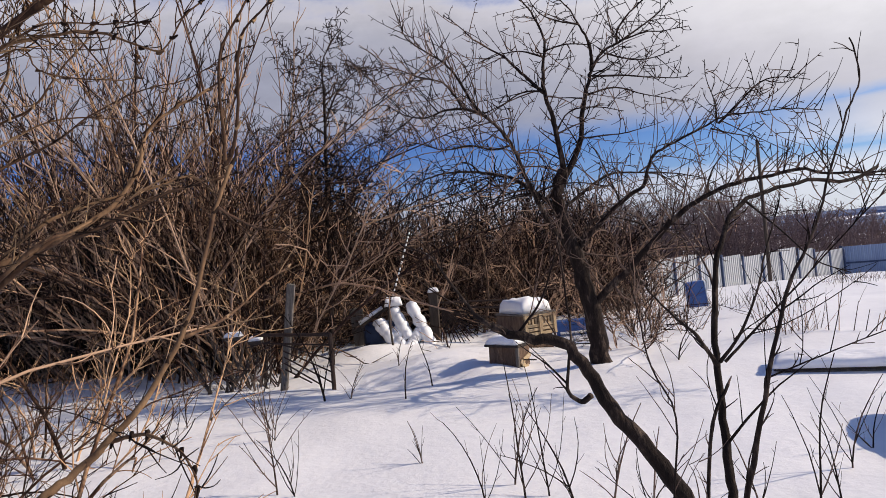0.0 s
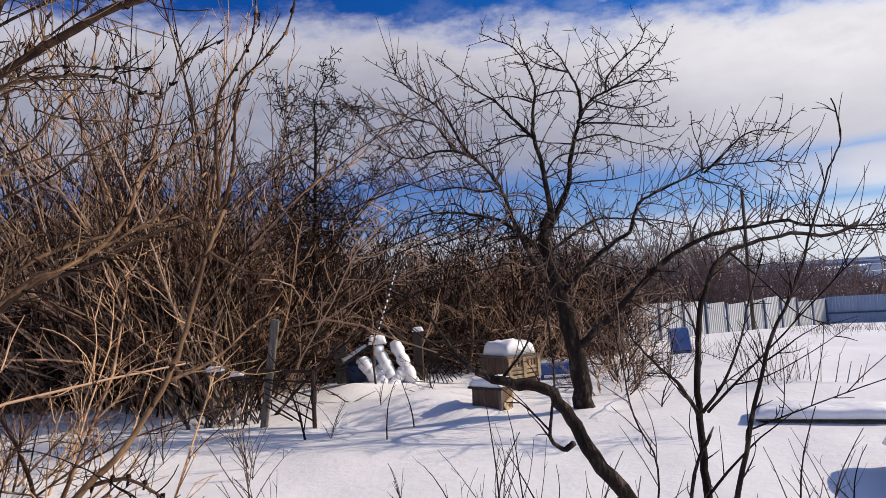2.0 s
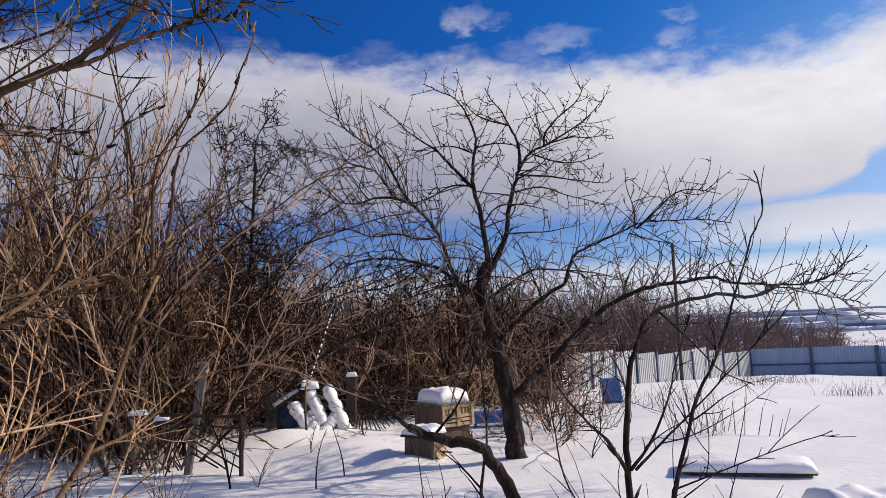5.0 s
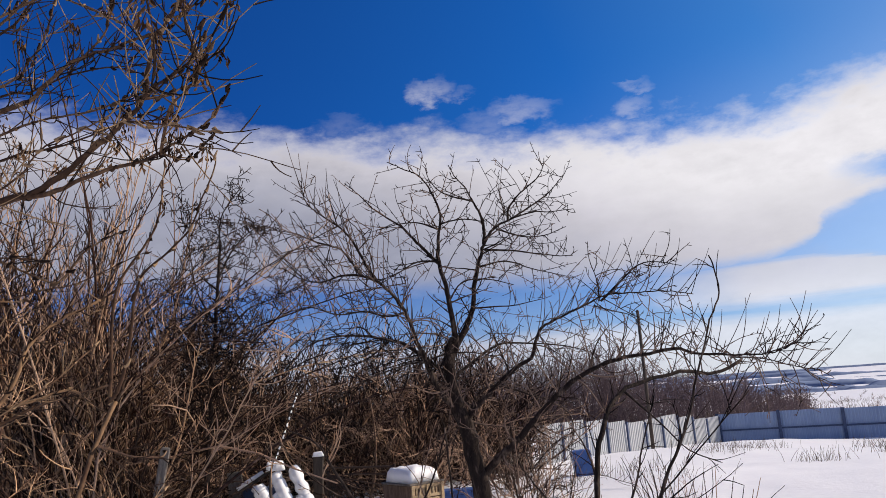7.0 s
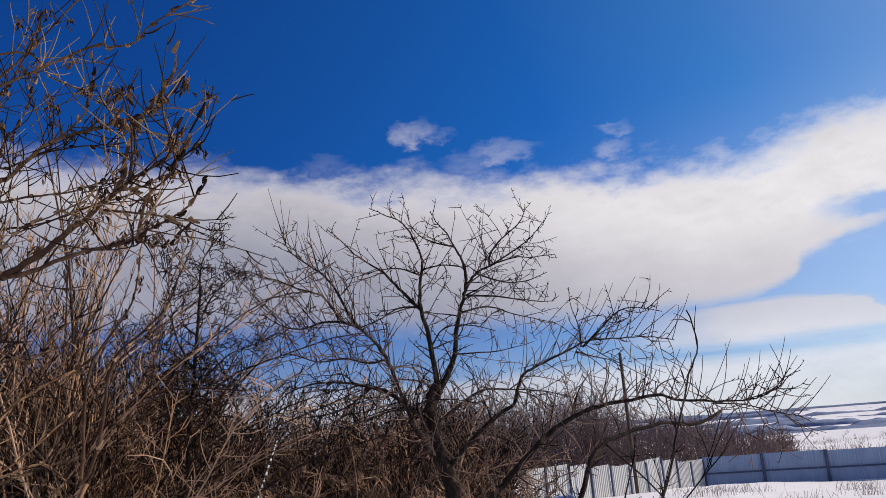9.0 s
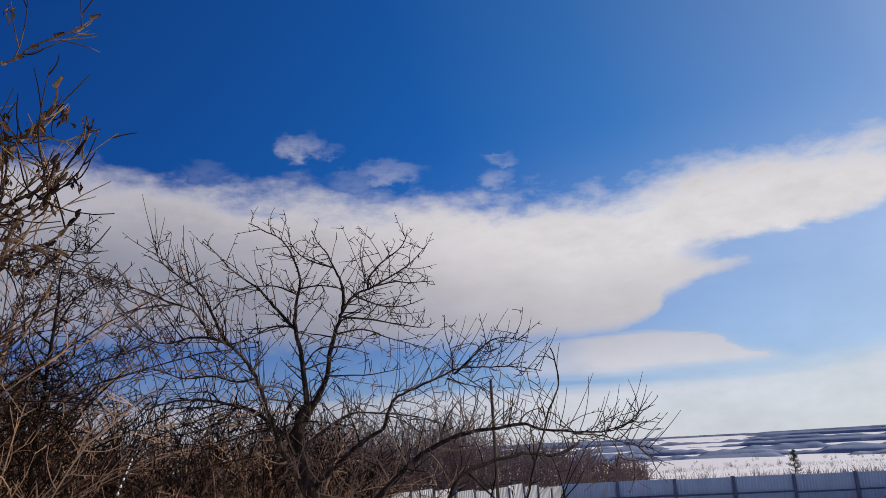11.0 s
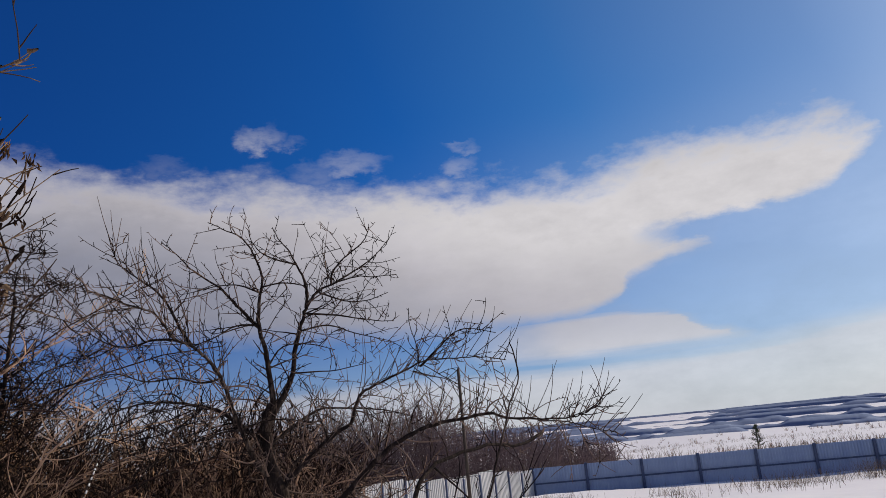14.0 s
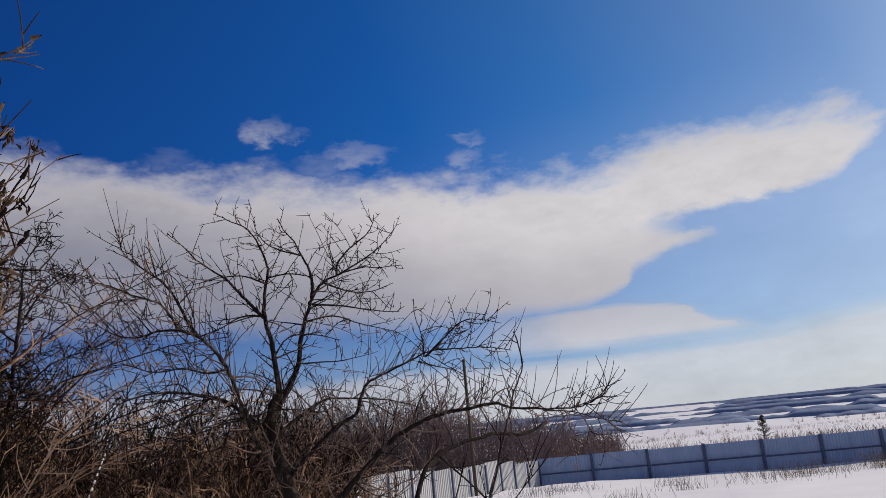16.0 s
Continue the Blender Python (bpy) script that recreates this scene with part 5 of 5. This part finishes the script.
part("lid", box(0.58, 0.70, 0.025, (0, 0.0, 0.58), None, 0.004), WOOD_GREY, crate)
cap = thing("crate_snow", "thick pillow of snow on the slatted crate", "snow", (1.07, 11.07, 0.593))
cap.rotation_euler = (0, 0, radians(30))
part("heap", snow_heap(0.52, 0.60, 0.19, 9), SNOW_CAP, cap, smooth=True)

bench = thing("blue_bench", "low blue painted plank bench in snow behind the apple tree", "bench", (2.0, 12.5, 0.0))
bench.rotation_euler = (0, 0, radians(-6))
part("seat", box(0.70, 0.28, 0.05, (0, 0, 0.22)), BLUE, bench)
part("front_board", box(0.66, 0.03, 0.12, (0, -0.12, 0.135)), BLUE, bench)
for x in (-0.27, 0.27):
    part("leg", box(0.05, 0.22, 0.30, (x, 0, 0.05)), BLUE, bench)

blue = thing("blue_box", "blue painted box with pale rim standing in snow", "box", (4.72, 14.6, ground_z(4.72, 14.6)))
blue.rotation_euler = (0, 0, radians(-14))
part("body", box(0.34, 0.26, 0.62, (0, 0, 0.17), Matrix.Rotation(radians(-5), 3, "Y"), 0.02, jitter=0.008, rng=random.Random(6)), BLUE, blue)
for x in (-0.178, 0.182):
    part("rim", box(0.018, 0.28, 0.60, (x - 0.012, -0.004, 0.17), Matrix.Rotation(radians(-5), 3, "Y"), 0.004), SHEET_SHADED, blue)
part("fold", box(0.30, 0.02, 0.05, (-0.01, -0.137, 0.20), Matrix.Rotation(radians(-14), 3, "Y"), 0.008), BLUE, blue)

# low table under snow
table = thing("low_table", "low weathered plank table under a slab of snow", "table", (3.86, 7.76, 0.0))
table.rotation_euler = (0, 0, radians(-24.5))
for k in range(3):
    part("plank", box(1.26, 0.17, 0.024, (0.006 * k, -0.18 + 0.18 * k, 0.058)), WOOD_DARK, table)
part("front_apron", box(1.06, 0.02, 0.022, (0.06, -0.24, 0.032)), WOOD_GREY, table)
part("sill_board", box(0.80, 0.05, 0.02, (0.18, -0.262, 0.006)), WOOD_DARK, table)
for x in (-0.5, 0.5):
    for y in (-0.2, 0.2):
        part("leg", box(0.06, 0.06, 0.16, (x, y, -0.03)), WOOD_DARK, table)
cap = thing("table_snow", "long slab of snow with a crusted rim on the low table", "snow", (3.86, 7.76, 0.071))
cap.rotation_euler = (0, 0, radians(-24.5))
part("slab", snow_heap(1.28, 0.58, 0.105, 12, 0.10, 44), SNOW_CAP, cap, smooth=True)

trough = thing("long_trough", "long dark wooden trough buried under snow", "trough", (3.50, 4.91, 0.0))
trough.rotation_euler = (0, 0, radians(78))
for y in (-0.27, 0.27):
    part("side_board", box(2.0, 0.035, 0.30, (0, y, 0.06)), WOOD_DARK, trough)
for x in (-0.98, 0.98):
    part("end_board", box(0.035, 0.50, 0.26, (x, 0, 0.05)), WOOD_DARK, trough)
cap = thing("trough_snow", "long rounded heap of snow over the trough", "snow", (3.50, 4.91, 0.175))
cap.rotation_euler = (0, 0, radians(78))
part("heap", snow_heap(2.06, 0.66, 0.15, 15, 0.2, 30), SNOW_CAP, cap, smooth=True)

# ---------------------------------------------------------------- saplings, stalks, grass


def sapling(x, y, h, seed, fork=0, r=0.006, mat=TWIG_APPLE, label="thin bare sapling standing in snow", lean=(0, 0), twigs=0.22):
    rng = random.Random(seed)
    ob = thing("sapling", label, "sapling", (x, y, ground_z(x, y)), group="saplings in the snow")
    t = Tubes()
    line = shoot(Vector((0, 0, -0.08)), Vector((lean[0], lean[1], 1)), h, 7, rng, 0.13, 0.02)
    t.add(line, r, r * 0.35, 5)
    stem = t.object("stem", mat, ob)
    tw = Tubes()
    for k in range(fork):
        p = line[1 + (k // 2) % 4]
        a = rng.uniform(0, 6.28)
        kid = shoot(p, Vector((math.cos(a) * 0.75, math.sin(a) * 0.4, 0.9)), h * rng.uniform(0.4, 0.8), 5, rng, 0.17, 0.06)
        tw.add(kid, r * 0.6, r * 0.25, 4)
        sprout(tw, kid, r * 0.5, r * 0.25, rng, 0.24, twigs * 0.5, 0.4, 0, 0.2, 0.05, 0.3, 0.2, r * 0.3)
    sprout(tw, line, r, r * 0.4, rng, 0.26, twigs, 0.42, 0, 0.2, 0.08, 0.35, 0.2, r * 0.3)
    tw.object("twig_spray", mat, stem, kind="stuff")
    return ob


for k, (x, y, h, fork, r) in enumerate(((-0.59, 8.58, 0.75, 0, 0.008), (-0.30, 9.32, 0.72, 0, 0.008), (-1.26, 8.96, 0.5, 7, 0.006), (-0.33, 5.96, 0.42, 4, 0.005), (-1.9, 7.73, 0.6, 6, 0.005),
                                        (-1.36, 5.55, 0.95, 7, 0.006), (-1.22, 5.5, 0.6, 4, 0.005), (0.35, 4.9, 0.95, 4, 0.006), (0.30, 5.2, 0.8, 3, 0.006), (0.62, 4.6, 0.75, 4, 0.006), (0.5, 4.9, 0.9, 3, 0.005),
                                        (0.85, 4.7, 0.7, 5, 0.006), (1.0, 4.35, 0.6, 4, 0.006), (1.62, 4.4, 0.6, 3, 0.005), (1.9, 4.3, 1.0, 2, 0.006), (2.05, 4.35, 0.55, 3, 0.005), (-1.75, 7.2, 0.6, 5, 0.005), (-1.55, 9.0, 1.2, 2, 0.012),
                                        (-2.6, 7.0, 0.7, 5, 0.005), (-2.9, 8.2, 0.8, 6, 0.006), (-2.3, 8.7, 0.7, 4, 0.005), (-0.75, 10.2, 0.5, 3, 0.006), (2.62, 9.1, 0.6, 3, 0.008), (0.1, 4.8, 0.7, 3, 0.005), (2.4, 4.9, 0.8, 3, 0.005), (2.75, 5.3, 0.5, 3, 0.005))):
    sapling(x, y, h, 200 + k, fork, r * 1.3)
clump = [shrub("cane_clump", "clump of thin bare canes rising from a snowbank", "shrub", "cane clumps", TWIG_BROWN, 300 + i, 0.85, 9, 0.18, 0.2, 0.25, 0, 0.003, 0.55, 0.006, 0.06) for i in range(2)]
plant(clump, [(4.35, 9.85, 1.0), (4.15, 10.1, 0.9), (4.62, 9.95, 0.8), (3.5, 11.6, 1.2), (3.0, 12.2, 1.3), (3.3, 13.2, 1.3)], 9)
for k, (x, y, h, lean) in enumerate(((4.75, 9.75, 0.42, 0.0), (4.85, 9.7, 0.48, 0.1), (5.0, 9.65, 0.36, 0.3), (5.12, 9.6, 0.26, 0.35), (5.22, 9.55, 0.22, 0.4), (5.30, 9.6, 0.34, 0.45))):
    ob = thing("dry_stalk", "dry cut stalk sticking out of the snow", "stalk", (x, y, ground_z(x, y)), group="dry stalks")
    part("stalk", rod((0, 0, -0.05), (lean * h, 0, h), 0.007, 5, 0.6), TWIG_BROWN, ob)

tuft = Tubes()
grng = random.Random(55)
for cx, cy, ax, ay, n, h in ((10.2, 19.8, 1.3, 0.5, 110, 0.34), (12.4, 21.9, 1.2, 0.5, 90, 0.34), (9.6, 14.5, 0.5, 0.3, 60, 0.3), (15.0, 20.0, 0.6, 0.4, 50, 0.4), (18.5, 20.5, 1.4, 0.6, 60, 0.4),
                             (19.8, 19.3, 1.2, 0.8, 120, 0.5), (15.5, 16.5, 1.5, 1.0, 60, 0.35), (22.5, 18.5, 1.2, 1.2, 220, 0.55), (18.0, 18.0, 1.6, 0.8, 120, 0.4), (24.5, 20.0, 2.0, 1.0, 160, 0.5), (13.2, 17.2, 0.7, 0.3, 50, 0.35), (5.2, 13.4, 1.2, 0.6, 70, 0.35)):
    for _ in range(n):
        x, y = cx + grng.gauss(0, ax * 0.6), cy + grng.gauss(0, ay * 0.6)
        line = shoot(Vector((x, y, ground_z(x, y) - 0.03)), Vector((grng.uniform(-0.45, 0.45), grng.uniform(-0.4, 0.4), 1)), h * grng.uniform(0.5, 1.2), 3, grng, 0.15, -0.05)
        tuft.add(line, 0.0045, 0.0025, 3)
for _ in range(12000):
    a, d = radians(grng.uniform(24, 66)), grng.uniform(34, 230)
    x, y = d * math.sin(a), d * math.cos(a)
    if noise.noise((x * 0.05, y * 0.05, 3)) + grng.uniform(-0.3, 0.3) < -0.02:
        continue
    h = grng.uniform(0.25, 0.75)
    tuft.add(shoot(Vector((x, y, ground_z(x, y) - 0.05)), Vector((grng.uniform(-.3, .3), grng.uniform(-.3, .3), 1)), h, 2, grng, 0.2, 0), 0.018, 0.010, 3)
tagged(tuft.object("dry_grass", GRASS), "tufts of dry straw-coloured grass through the snow", "grass", kind="stuff")

# ---------------------------------------------------------------- small trees on the slope beyond the fence


def pine(x, y, h, seed):
    rng = random.Random(seed)
    ob = thing("pine_tree", "small lone pine on the snowy slope", "tree", (x, y, ground_z(x, y)))
    part("trunk", rod((0, 0, -0.2), (0, 0, h * 0.95), 0.10, 7, 0.3), WOOD_DARK, ob)
    t = Tubes()
    for k in range(46):
        z = h * (0.22 + 0.75 * rng.random())
        ln = (h - z) * 0.34 + 0.3
        a = rng.uniform(0, 6.28)
        line = shoot(Vector((0, 0, z)), Vector((math.cos(a), math.sin(a), 0.25)), ln * rng.uniform(0.6, 1.1), 4, rng, 0.15, 0.08)
        t.add(line, 0.03, 0.015, 3)
        for q in line[1:]:
            for _ in range(4):
                t.leaf(q + rand_dir(rng) * 0.1, (rand_dir(rng) + Vector((0, 0, 0.5))).normalized(), 0.26, rng)
    t.object("crown", NEEDLES, ob, "ragged dark green crown", kind="stuff")


pine(89.8, 96.0, 4.3, 5)
bush = [shrub("slope_bush", "bare bush on the snowy slope beyond the fence", "bush", "slope bushes", TWIG_BROWN, 400 + i, 2.2, 9, 0.5, 0.4, 0.8, 0, 0.016, 0.5, 0.03, 0.15) for i in range(2)]
brng2 = random.Random(66)
spots = []
for _ in range(130):
    a, d = radians(brng2.uniform(25, 64)), brng2.choice((brng2.uniform(85, 200), brng2.uniform(215, 268), brng2.uniform(215, 268)))
    spots.append((d * math.sin(a), d * math.cos(a), brng2.uniform(0.3, 0.75)))
plant(bush, spots, 10)

# icicle under the maple limb
ice = thing("icicle", "clear icicle hanging from a maple limb", "icicle", (-0.750, 1.450, 2.090))
t = Tubes()
irng = random.Random(4)
t.add([Vector((irng.uniform(-0.001, 0.001), irng.uniform(-0.001, 0.001), 0.006 - 0.011 * k)) for k in range(10)], 0.008, 0.001, 8, cap=True, swell=[0.0075, 0.008, 0.0062, 0.0066, 0.0050, 0.0052, 0.0038, 0.0034, 0.002, 0.0008])
t.object("spike", ICE, ice)
